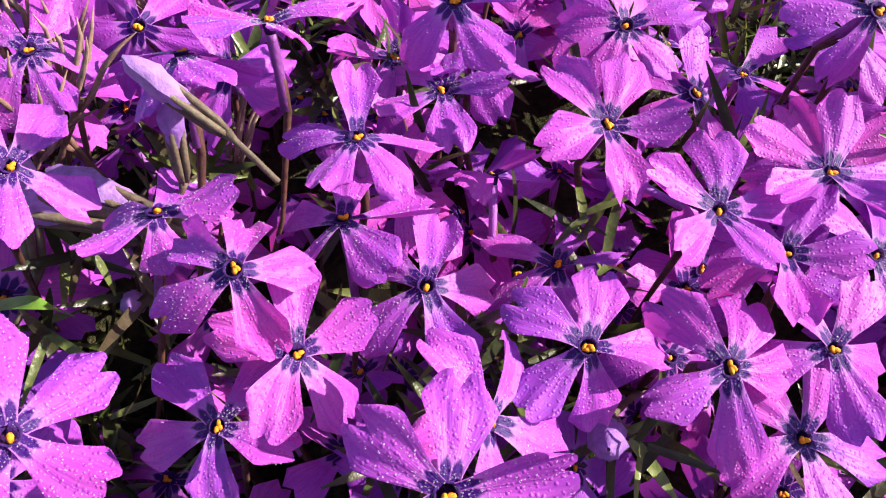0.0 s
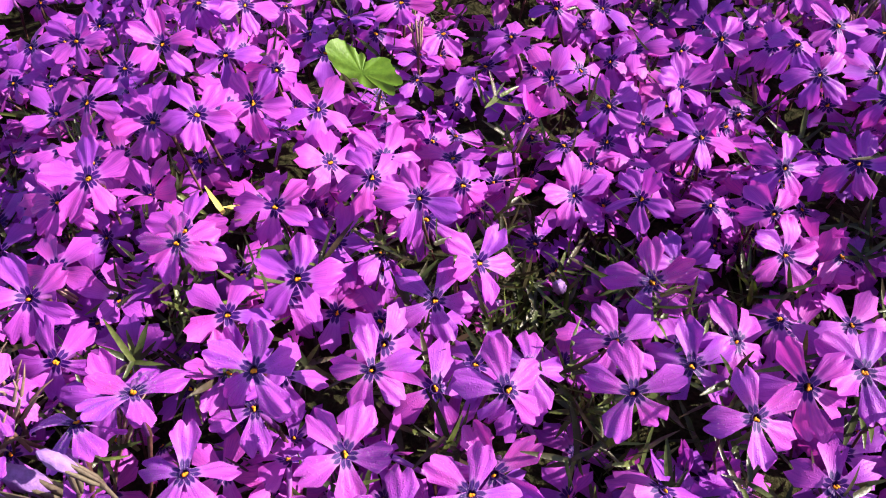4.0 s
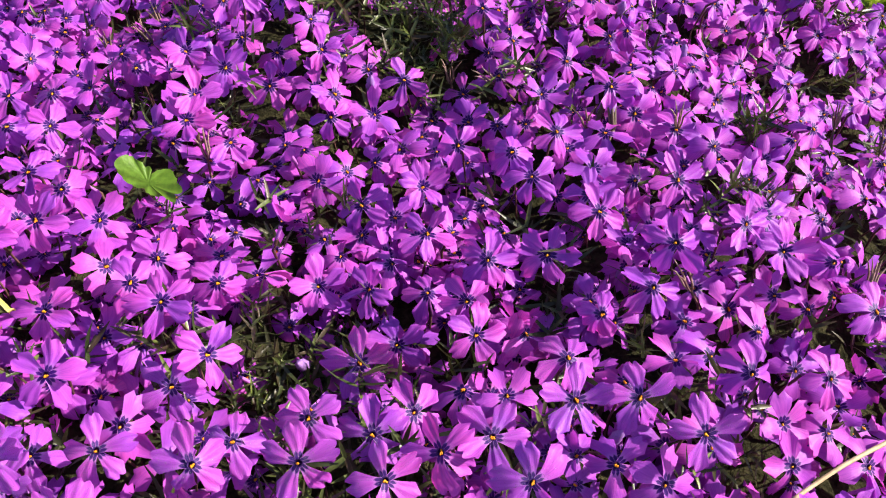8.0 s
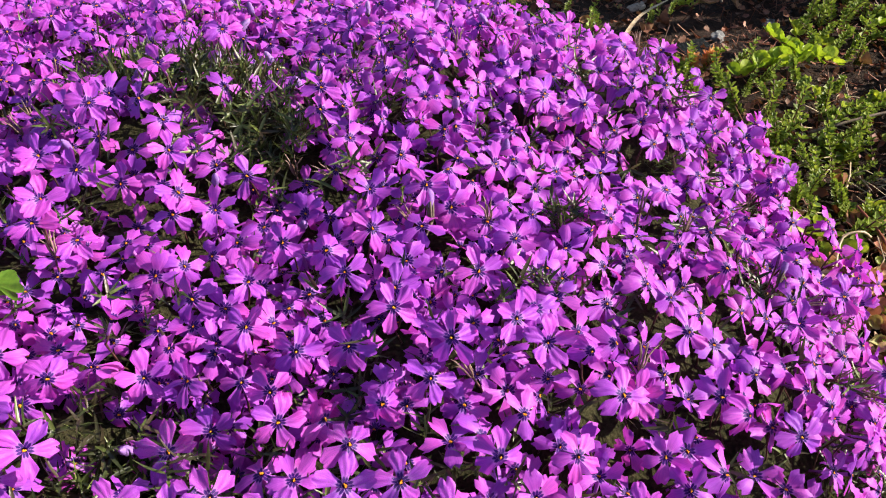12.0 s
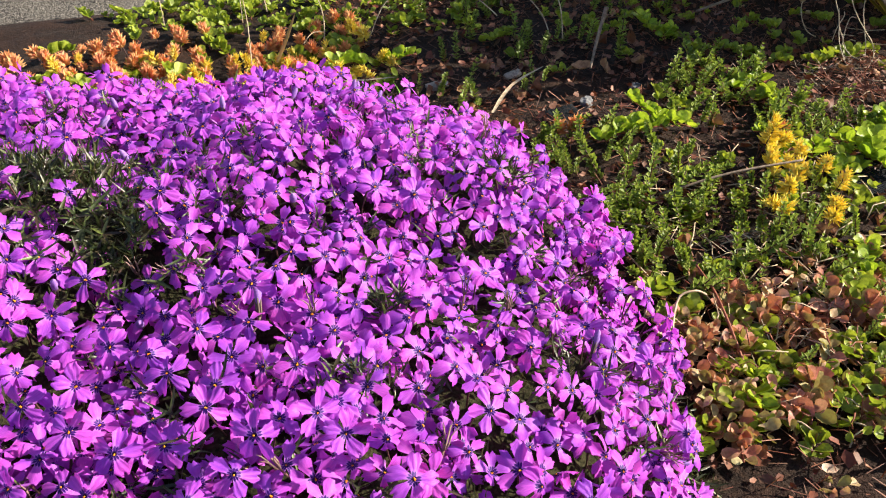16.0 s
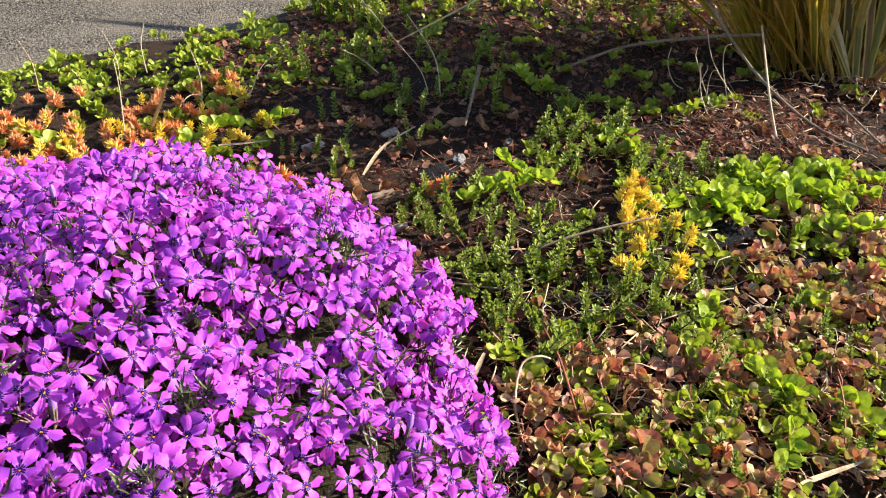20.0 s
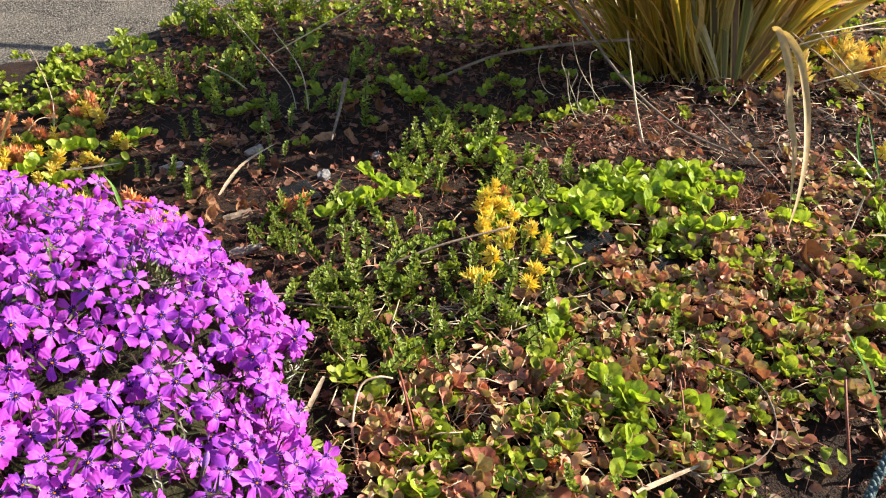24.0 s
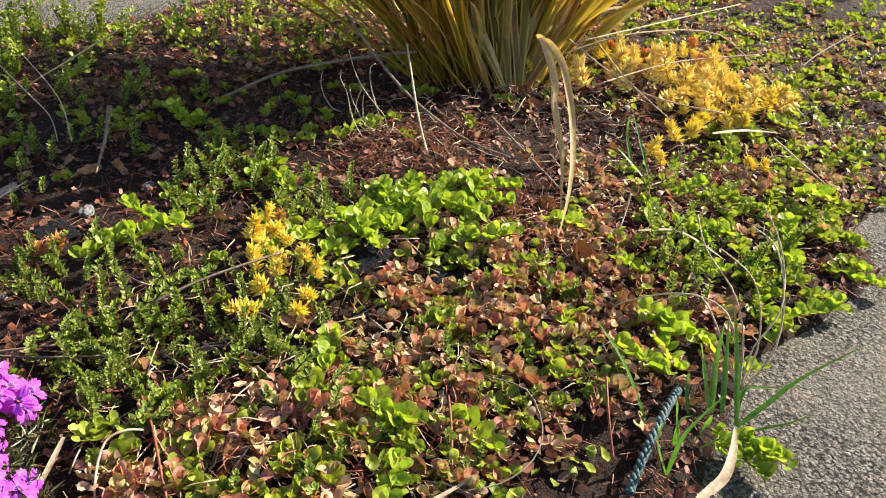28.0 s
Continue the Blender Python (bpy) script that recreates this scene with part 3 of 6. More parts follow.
def flower(at, n, spin, size=1.0, own=True, dewy=False, reflex=0.0):
    at, n = Vector(at), Vector(n).normalized()
    m = HOME @ facing(at, n, spin, size)
    kind = rng.randrange(10)
    tilt = rng.gauss(0, 9) + reflex + rng.choice((0, 0, 0, 0, 0, 24, -28) if not dewy else (0,))
    turns = [Matrix.Rotation(radians(72 * i + rng.gauss(0, 4)), 4, "Z") @ Matrix.Rotation(radians(tilt + rng.gauss(0, 10)), 4, "X") @ Matrix.Rotation(radians(rng.gauss(0, 14)), 4, "Y") @ Matrix.Scale(rng.uniform(0.93, 1.06), 4) for i in range(5)]
    if own:
        body = part("flower", TUBE_MESH, phlox, m)
        for i in range(5):
            k = (kind + (i * rng.randrange(0, 3))) % 10
            part("petal", PETAL_MESH[k], body, turns[i])
            if dewy:
                part("dew", DEW_MESH[k], body, turns[i], "clear dew drops")
        part("throat", RIM_MESH, body)
        part("anther", ANTHER_MESH[rng.randrange(4)], body, label="orange anthers")
    else:
        for i in range(5):
            v, f, u = ROUGH[(kind + (i * rng.randrange(0, 3))) % 10]
            mass.add(v, f, u, m @ turns[i])
        mass.add(*TUBE, None, m)
        mass_throat.add(RIM_V, RIM_F, None, m)
        h = ANTHERS[rng.randrange(4)]
        mass_anther.add(np.concatenate(h.verts), h.faces, None, m)
    stalk(at, n)
    placed.append((at.x, at.y))


OPEN_BLOOMS = [   # place, facing, spin
    (0.0112, 0.0764, 0.1350, 0.05, -0.15, 0.99, 61),
    (0.0023, 0.0592, 0.1340, 0.16, -0.44, 0.89, 40),
    (0.0364, 0.0816, 0.1320, 0.20, -0.48, 0.86, 30),
    (0.0456, 0.0700, 0.1300, 0.11, -0.44, 0.89, 55),
    (0.0323, 0.0569, 0.1260, 0.06, -0.53, 0.84, 47),
    (0.0446, 0.0560, 0.1240, 0.10, -0.61, 0.78, 34),
    (0.0096, 0.0709, 0.1290, -0.05, 0.12, 0.99, 7),
    (0.0177, 0.0666, 0.1240, 0.16, -0.44, 0.89, 40),
    (0.0067, 0.0566, 0.1260, 0.40, -0.38, 0.83, 40),
    (0.0207, 0.0387, 0.1330, 0.15, -0.65, 0.74, 51),
]
LOW_BLOOMS = [   # place, facing, spin
    (0.0236, 0.0507, 0.1240, 0.60, -0.44, 0.67, 66),
    (-0.0207, 0.0704, 0.1370, 0.50, -0.18, 0.85, 54),
    (-0.0096, 0.0422, 0.1350, 0.55, -0.22, 0.81, 40),
    (-0.0085, 0.0702, 0.1310, 0.14, 0.23, 0.96, 61),
    (0.0018, 0.0871, 0.1420, -0.05, 0.15, 0.99, 18),
    (-0.0058, 0.0813, 0.1420, -0.06, 0.38, 0.92, 30),
    (0.0208, 0.0926, 0.1410, 0.06, -0.58, 0.82, 57),
    (0.0403, 0.0970, 0.1350, 0.10, -0.61, 0.78, 2),
    (0.0577, 0.0753, 0.1300, 0.00, -0.17, 0.99, 52),
    (0.0523, 0.0682, 0.1260, -0.25, -0.46, 0.85, 65),
]
SIDE_BLOOMS = [   # place, facing, spin
    (0.0557, 0.0605, 0.1210, 0.16, -0.44, 0.89, 18),
    (0.0527, 0.0547, 0.1150, 0.16, -0.48, 0.86, 28),
    (0.0191, 0.0923, 0.1300, -0.20, -0.21, 0.96, 15),
    (-0.0011, 0.0531, 0.1200, 0.06, -0.44, 0.90, 26),
    (0.0689, 0.1012, 0.1300, 0.15, -0.14, 0.98, 15),
    (-0.0254, 0.0887, 0.1390, 0.16, -0.39, 0.91, 43),
    (0.0227, 0.0998, 0.1300, 0.15, -0.16, 0.97, 17),
    (0.0316, 0.0772, 0.1160, 0.05, 0.03, 1.00, 1),
    (0.0646, 0.0739, 0.1200, 0.16, -0.48, 0.86, 28),
    (0.0129, 0.1004, 0.1300, 0.06, -0.29, 0.96, 6),
]
for x, y, z, a, b, c, spin in OPEN_BLOOMS + LOW_BLOOMS + SIDE_BLOOMS:
    flower((x, y, z), (a, b, c), spin, rng.uniform(0.93, 1.01), True, True)

PROUD = Vector((0.0, -0.0036, 0.0034))   # the showiest blooms rise out of the mat
FRONT_BLOOMS = [
    (0.052, 0.117), (0.064, 0.097), (0.085, 0.110), (0.098, 0.133), (0.099, 0.101), (0.109, 0.107), (0.109, 0.093), (0.131, 0.101), (0.143, 0.092),
    (0.072, 0.089), (0.117, 0.097), (-0.004, 0.135), (0.014, 0.145), (0.032, 0.127), (-0.030, 0.143), (-0.022, 0.144), (-0.025, 0.114), (-0.017, 0.102),
    (-0.006, 0.097), (0.005, 0.124), (0.025, 0.119), (0.060, 0.128), (0.037, 0.150), (0.039, 0.160), (0.048, 0.140), (0.057, 0.152), (0.083, 0.149),
    (-0.012, 0.180), (-0.013, 0.163), (-0.022, 0.191), (-0.034, 0.177), (-0.052, 0.217), (-0.030, 0.217), (-0.027, 0.244), (-0.009, 0.207), (-0.010, 0.240),
    (0.004, 0.200), (0.013, 0.180), (0.009, 0.168), (0.039, 0.222), (0.053, 0.207), (0.086, 0.239), (0.096, 0.185), (0.117, 0.175), (0.133, 0.160),
]
FRONT_MORE_BLOOMS = [
    (0.150, 0.160), (0.126, 0.148), (0.140, 0.133), (0.152, 0.124),
]
MIDDLE_BLOOMS = [
    (-0.021, 0.332), (0.055, 0.368), (0.033, 0.323), (0.016, 0.321), (-0.013, 0.343), (-0.023, 0.364), (-0.021, 0.384), (-0.005, 0.403), (0.015, 0.416),
    (-0.002, 0.364), (0.030, 0.283), (0.027, 0.264), (0.044, 0.252), (0.010, 0.259), (0.062, 0.244), (0.074, 0.277), (0.035, 0.236), (0.089, 0.258),
    (0.107, 0.263), (0.112, 0.202), (0.125, 0.215), (0.149, 0.199), (0.166, 0.181), (0.181, 0.186), (0.195, 0.183), (0.203, 0.159), (0.182, 0.152),
    (0.239, 0.175), (0.160, 0.135), (0.192, 0.114), (0.216, 0.119), (0.240, 0.142), (0.173, 0.252), (0.139, 0.312), (0.257, 0.262), (0.202, 0.213),
    (0.294, 0.202), (0.281, 0.142), (0.268, 0.172), (0.180, 0.231),
]
BACK_BLOOMS = [
    (0.050, 0.352), (0.077, 0.390), (0.165, 0.169), (0.210, 0.164), (0.156, 0.217), (0.162, 0.368), (0.126, 0.342), (0.132, 0.304), (0.240, 0.309),
    (0.197, 0.281), (0.297, 0.374), (0.344, 0.357), (0.258, 0.309), (0.287, 0.306), (0.322, 0.259), (0.281, 0.214), (0.314, 0.180), (0.212, 0.152),
    (0.226, 0.150), (0.318, 0.152), (0.301, 0.139), (0.282, 0.248), (0.351, 0.209), (0.362, 0.181), (0.319, 0.204),
]
EDGE_BLOOMS = [
    (0.233, 0.493), (0.216, 0.474), (0.239, 0.446), (0.324, 0.391), (0.152, 0.371), (0.364, 0.306), (0.319, 0.213), (0.376, 0.228), (0.364, 0.215),
    (0.321, 0.186), (0.291, 0.293), (0.310, 0.225), (0.352, 0.311), (0.183, 0.435), (0.201, 0.453),
]
NEAR_SEEN = [   # place
    (0.054, 0.071, 0.123), (0.066, 0.074, 0.119), (0.136, 0.083, 0.137), (0.062, 0.083, 0.123), (0.105, 0.085, 0.137), (0.064, 0.089, 0.140), (0.086, 0.091, 0.136),
    (0.021, 0.093, 0.142), (0.041, 0.095, 0.138), (0.177, 0.095, 0.134), (0.066, 0.096, 0.133), (0.129, 0.098, 0.132), (0.025, 0.101, 0.140), (0.101, 0.105, 0.125),
    (0.149, 0.105, 0.135), (0.164, 0.105, 0.135), (0.086, 0.107, 0.130), (0.111, 0.111, 0.125), (0.051, 0.119, 0.129), (0.002, 0.120, 0.145), (0.150, 0.121, 0.131),
    (0.097, 0.127, 0.125), (-0.001, 0.131, 0.138), (0.233, 0.132, 0.131),
]
MIDWAY_SEEN = [   # place
    (0.128, 0.136, 0.124), (0.017, 0.138, 0.138), (0.029, 0.138, 0.127), (0.142, 0.138, 0.121), (0.126, 0.143, 0.130), (0.099, 0.153, 0.126), (0.163, 0.154, 0.114),
    (0.057, 0.154, 0.130), (0.084, 0.158, 0.123), (-0.002, 0.158, 0.148), (0.133, 0.159, 0.130), (0.150, 0.159, 0.131), (0.038, 0.165, 0.130), (0.116, 0.171, 0.130),
    (0.186, 0.173, 0.115), (0.242, 0.183, 0.119), (0.166, 0.184, 0.132), (-0.017, 0.187, 0.149), (0.096, 0.188, 0.128), (0.025, 0.189, 0.122), (0.149, 0.189, 0.136),
    (0.196, 0.192, 0.130), (0.115, 0.192, 0.131), (-0.004, 0.193, 0.142),
]
INNER_SEEN = [   # place
    (0.183, 0.194, 0.129), (0.143, 0.194, 0.142), (0.321, 0.194, 0.091), (0.291, 0.196, 0.121), (0.003, 0.203, 0.133), (0.127, 0.204, 0.138), (-0.012, 0.206, 0.150),
    (0.159, 0.208, 0.139), (-0.001, 0.210, 0.147), (0.041, 0.212, 0.146), (0.052, 0.216, 0.134), (0.043, 0.220, 0.150), (0.203, 0.221, 0.129), (0.284, 0.224, 0.108),
    (0.085, 0.226, 0.136), (0.068, 0.234, 0.124), (0.049, 0.242, 0.147), (0.385, 0.242, 0.043), (0.036, 0.245, 0.152), (0.062, 0.246, 0.137), (0.017, 0.246, 0.146),
    (0.325, 0.246, 0.079), (0.110, 0.250, 0.135), (0.057, 0.253, 0.169),
]
FARTHER_SEEN = [   # place
    (0.081, 0.254, 0.146), (0.132, 0.260, 0.122), (0.177, 0.260, 0.112), (0.323, 0.263, 0.108), (0.172, 0.266, 0.131), (0.292, 0.267, 0.104), (0.140, 0.272, 0.151),
    (0.196, 0.275, 0.138), (0.214, 0.275, 0.118), (0.140, 0.288, 0.152), (0.250, 0.289, 0.113), (0.075, 0.290, 0.165), (0.237, 0.291, 0.143), (0.268, 0.291, 0.110),
    (0.256, 0.292, 0.136), (0.362, 0.301, 0.080), (0.290, 0.308, 0.115), (0.097, 0.321, 0.164), (0.273, 0.333, 0.129), (0.390, 0.333, 0.059), (0.166, 0.335, 0.150),
    (0.350, 0.371, 0.085),
]
SPINS = {(0.136, 0.083): 0, (0.105, 0.085): 7, (0.021, 0.093): 32, (0.041, 0.095): -3, (0.129, 0.098): 32, (0.101, 0.105): 10, (0.086, 0.107): 20, (0.111, 0.111): 0, (0.084, 0.158): 2}
SHOWN = NEAR_SEEN + MIDWAY_SEEN + INNER_SEEN + FARTHER_SEEN
STARTERS = OPEN_BLOOMS + LOW_BLOOMS + SIDE_BLOOMS
SHOWN = [p for p in SHOWN if all((p[0] - q[0]) ** 2 + (p[1] - q[1]) ** 2 > 0.007 ** 2 for q in STARTERS)]
for x, y, z in SHOWN:
    n = mound_normal(x, y) * 0.45 + Vector((0.02, -0.58, 0.36)) + Vector((rng.gauss(0, 0.13), rng.gauss(0, 0.13), 0))
    flower((x, y, z), n, SPINS.get((x, y), rng.uniform(0, 72)), rng.uniform(0.96, 1.06), True, y < 0.13)
for x, y in FRONT_BLOOMS + FRONT_MORE_BLOOMS + MIDDLE_BLOOMS + BACK_BLOOMS + EDGE_BLOOMS:
    if 0.02 < x < 0.20 and 0.24 < y < 0.37 or any((x - a) ** 2 + (y - b) ** 2 < 0.012 ** 2 for a, b, c in SHOWN):
        continue
    n = mound_normal(x, y) * 0.5 + Vector((0.02, -0.55, 0.35)) + Vector((rng.gauss(0, 0.16), rng.gauss(0, 0.16), 0))
    flower(Vector((x, y, mound_z(x, y) + rng.uniform(0.0, 0.003))) + PROUD, n, rng.uniform(0, 72), rng.uniform(0.95, 1.06), True, False)
FRINGE_BLOOMS = [   # where the mat hangs over its edge
    (0.381, 0.340, 0.060), (0.371, 0.329, 0.055), (0.391, 0.342, 0.045), (0.396, 0.349, 0.050), (0.365, 0.345, 0.070), (0.385, 0.250, 0.035), (0.374, 0.242, 0.040),
    (0.392, 0.263, 0.030), (0.357, 0.406, 0.070), (0.368, 0.401, 0.062), (0.339, 0.409, 0.075), (0.337, 0.285, 0.075), (0.374, 0.253, 0.045),
    (0.395, 0.356, 0.042), (0.384, 0.362, 0.050), (0.394, 0.246, 0.030), (0.331, 0.434, 0.080), (0.315, 0.456, 0.080), (0.285, 0.481, 0.085),
]
for x, y, z in FRINGE_BLOOMS:
    for k in range(2):
        at = Vector((x + rng.gauss(0, 0.003) * k, y + rng.gauss(0, 0.006) * k, z - 0.006 * k))
        flower(at, (rng.gauss(0.35, 0.3), rng.gauss(-0.35, 0.3), 0.7), rng.uniform(0, 72), rng.uniform(0.9, 1.05), True)

# flowers filling the rest of the mat, from a jittered scatter
own_count = len(placed)
tries = 0
while tries < 26000:
    tries += 1
    x, y = rng.uniform(-0.30, 0.41), rng.uniform(-0.06, 0.64)
    if mound_share(x, y) > 0.985 or rng.random() < 1.25 * spot(LEAFY, x, y) or rng.random() < 1.2 * spot(HOLLOW, x, y):
        continue
    if x < -0.12 and rng.random() < 0.7:
        continue
    gap = 0.0093 if y > 0.12 else 0.0100
    if placed and min((px - x) ** 2 + (py - y) ** 2 for px, py in placed) < gap * gap:
        continue
    n = mound_normal(x, y) * 0.75 + Vector((0.12, -0.40, 0.25)) + Vector((rng.gauss(0, 0.28), rng.gauss(0, 0.27), rng.gauss(0, 0.16)))
    z = mound_z(x, y) + rng.uniform(-0.018, 0.001) + (rng.uniform(0, 0.006) if rng.random() < 0.08 else 0)
    if math.hypot(x - 0.024, y - 0.011) < 0.045:
        z = min(z, 0.128)
    if any((x - a) ** 2 + (y - b) ** 2 < 0.0135 ** 2 and z > c - 0.006 for a, b, c in SHOWN):
        continue
    if (x - 0.031) ** 2 + (y - 0.196) ** 2 < 0.014 ** 2:
        z = min(z, 0.122)
    near = own_count < 300 and -0.05 < x < 0.37 and (y < 0.16 or rng.random() < 0.30)
    own_count += near
    flower((x, y, z), n, rng.uniform(0, 72), rng.uniform(0.94, 1.12), near, False)

# blooms hanging down the rim
for i in range(170):
    turn = rng.uniform(-1.0, 1.35)
    reach = float(np.interp(turn, ANGLES, REACH)) * rng.uniform(0.93, 1.0)
    x, y = MID[0] + reach * math.cos(turn), MID[1] + reach * math.sin(turn)
    if x > 0.376 and y < 0.335:
        continue
    low, high = ground_z(x, y) + 0.015, max(ground_z(x, y) + 0.02, 0.10 - 0.12 * max(0.0, y - 0.38))
    n = Vector((math.cos(turn) * 0.7 + rng.gauss(0, 0.3), math.sin(turn) * 0.4 - 0.4 + rng.gauss(0, 0.3), rng.uniform(0.3, 0.9)))
    flower((x, y, low + (high - low) * (1 - ((reach / float(np.interp(turn, ANGLES, REACH))) - 0.93) / 0.07) ** 0.6 * rng.uniform(0.75, 1.0)), n, rng.uniform(0, 72), rng.uniform(0.88, 1.05), False)

# a lower, shaded layer of blooms
for i in range(1150):
    x, y = rng.uniform(-0.12, 0.38), rng.uniform(0.02, 0.60)
    if mound_share(x, y) < 0.96 and rng.random() > 1.3 * spot(LEAFY, x, y):
        n = mound_normal(x, y) * 0.6 + Vector((rng.gauss(0, 0.6), rng.gauss(-0.2, 0.6), 0.2))
        flower((x, y, mound_z(x, y) - rng.uniform(0.009, 0.018)), n, rng.uniform(0, 72), rng.uniform(0.8, 1.0), False)

for i in range(420):
    x, y = rng.uniform(-0.10, 0.22), rng.uniform(-0.03, 0.20)
    if mound_share(x, y) < 0.93:
        n = mound_normal(x, y) * 0.7 + Vector((rng.gauss(0, 0.5), rng.gauss(-0.2, 0.5), 0.2))
        flower((x, y, mound_z(x, y) - rng.uniform(0.015, 0.025) + 0.010 * spot(HOLLOW, x, y)), n, rng.uniform(0, 72), rng.uniform(0.8, 1.0), False)

part("flower_mass", mass.mesh("flower_mass", M["petal_joined"]), phlox)["kind"] = "stuff"
part("throat_mass", mass_throat.mesh("throat_mass", M["throat"]), phlox)["kind"] = "stuff"
part("anther_mass", mass_anther.mesh("anther_mass", M["anther"]), phlox)["kind"] = "stuff"
part("stalk_mass", stems.mesh("stalk_mass", M["stem"]), phlox)["kind"] = "stuff"


# needle leaves, denser on the leafy spots
def needle_shape(length, width, bend):
    verts = []
    for i in range(4):
        v = i / 3
        w = width * (0.55 + 0.9 * v - 1.4 * v * v) if i < 3 else 0.0001
        for u in (-1, 0, 1):
            verts.append((u * w, length * v, bend * v * v * length + 0.35 * abs(u) * w))
    return verts, grid_faces(4, 3)


NEEDLES = [needle_shape(0.0062 + 0.0009 * i, 0.00078 + 0.00010 * (i % 3), 0.16 * (i - 2)) for i in range(5)]
needles = Heap()


def needle_tuft(at, n, count):
    for i in range(count):
        lean = rng.uniform(0, 58)
        m = facing(at + n * 0.0009 * i, n, i * 137 + rng.uniform(-20, 20), rng.uniform(0.75, 1.2)) @ Matrix.Rotation(radians(lean), 4, "X")
        v, f = rng.choice(NEEDLES)
        needles.add(v, f, None, HOME @ m)


count = 0
while count < 2100:
    x, y = rng.uniform(-0.2, 0.40), rng.uniform(-0.04, 0.62)
    if count < 300:
        x, y = rng.uniform(-0.08, 0.20), rng.uniform(-0.02, 0.16)
    leafy = spot(LEAFY, x, y)
    if mound_share(x, y) > 0.985 or count >= 300 and rng.random() > 0.09 + leafy + 1.2 * spot(HOLLOW, x, y):
        continue
    count += 1
    at = Vector((x, y, mound_z(x, y) - (rng.uniform(0.012, 0.022) if rng.random() < 0.90 else rng.uniform(0.006, 0.010)) * (1 - 0.72 * leafy)))
    n = (mound_normal(x, y) + Vector((rng.gauss(0, 0.75), rng.gauss(0, 0.75), 0.1))).normalized()
    needle_tuft(at, n, rng.choice((6, 8, 10)))
for i in range(900):        # leaves hanging round the rim of the mat
    turn = rng.uniform(-1.6, 2.2)
    reach = float(np.interp(turn, ANGLES, REACH)) * rng.uniform(0.88, 1.02)
    x, y = MID[0] + reach * math.cos(turn), MID[1] + reach * math.sin(turn)
    low = ground_z(x, y)
    at = Vector((x, y, low + max(0.004, mound_z(x, y) - low) * rng.uniform(0.05, 0.8)))
    needle_tuft(at, Vector((math.cos(turn) + rng.gauss(0, 0.4), math.sin(turn) + rng.gauss(0, 0.4), rng.uniform(0.0, 0.9))).normalized(), 8)
part("needle_leaves", needles.mesh("needle_leaves", M["needle"]), phlox)["kind"] = "stuff"


# buds: ribbed calyx, twisted lilac tip
def bud_shapes():
    cal, tip = Heap(), Heap()
    v, f = tube([(0.006, 0.001, -0.019), (0.0028, 0.0004, -0.0150), (0.0006, 0, -0.0112), (0, 0, -0.0095)], [0.0005, 0.0005, 0.0006, 0.0010], 6)
    cal.add(v, f, None, Matrix.Identity(4))
    for i in range(5):
        a = radians(72 * i)
        rib = []
        for z, r in ((-0.0098, 0.0005), (-0.0075, 0.0010), (-0.003, 0.0012), (0.0002, 0.0015), (0.0024, 0.0019)):
            rib.append((r * math.cos(a), r * math.sin(a), z))
        v, f = tube(rib, [0.0004, 0.0006, 0.00062, 0.00042, 0.00006], 6)
        cal.add(v, f, None, Matrix.Identity(4))
    rows, cols = 8, 11
    verts = []
    for r in range(rows):
        t = r / (rows - 1)
        rad = 0.0011 + 0.0010 * math.sin(math.pi * min(1, t * 1.05)) if t < 0.95 else 0.0002
        for c in range(cols):
            a = 2 * math.pi * c / (cols - 1)
            q = rad * (1 + 0.16 * math.sin(5 * (a - 2.6 * t)))
            verts.append((q * math.cos(a), q * math.sin(a), -0.003 + 0.0112 * t))
    tip.add(verts, grid_faces(rows, cols), None, Matrix.Identity(4))
    return cal.mesh("calyx", M["calyx"]), tip.mesh("bud", M["bud"])


CALYX_MESH, BUD_MESH = bud_shapes()


def bud(at, n, size=1.0):
    b = part("bud", BUD_MESH, phlox, HOME @ facing(at, n, rng.uniform(0, 72), size), "furled lilac bud")
    part("calyx", CALYX_MESH, b)


# the buds and brown calyces that stand out over the near flowers
bud((-0.0044, 0.0733, 0.1426), (-0.71, 0.10, 0.70), 0.62)
bud((-0.0068, 0.0765, 0.1365), (0.05, 0.15, 1.0), 0.62)
bud((-0.0240, 0.0760, 0.1270), (-0.95, 0.10, 0.15), 1.0)
bud((-0.0180, 0.0800, 0.1250), (-0.85, 0.25, 0.30), 1.0)


def spent_calyx_mesh(seed):
    """A withered calyx: a short cup with curled, pointed tips."""
    a, heap = random.Random(seed), Heap()
    for i in range(5):
        t = radians(72 * i + a.uniform(-12, 12))
        c, s = math.cos(t), math.sin(t)
        out = a.uniform(0.8, 2.2)
        pts = [(0.0006 * c, 0.0006 * s, -0.006), (0.0013 * c, 0.0013 * s, -0.003), (0.0015 * c, 0.0015 * s, 0.0), (0.0016 * out * c, 0.0016 * out * s, 0.003), (0.0024 * out * c, 0.0024 * out * s, 0.005)]
        v, f = tube(pts, [0.00025, 0.00036, 0.00036, 0.00024, 0.00005], 5)
        heap.add(v, f, None, Matrix.Identity(4))
    v, f = tube([(0, 0, -0.020), (0.0006, 0, -0.012), (0, 0, -0.005)], [0.0004, 0.0004, 0.0005], 6)
    heap.add(v, f, None, Matrix.Identity(4))
    return heap.mesh("spent_calyx", M["calyx_dry"])


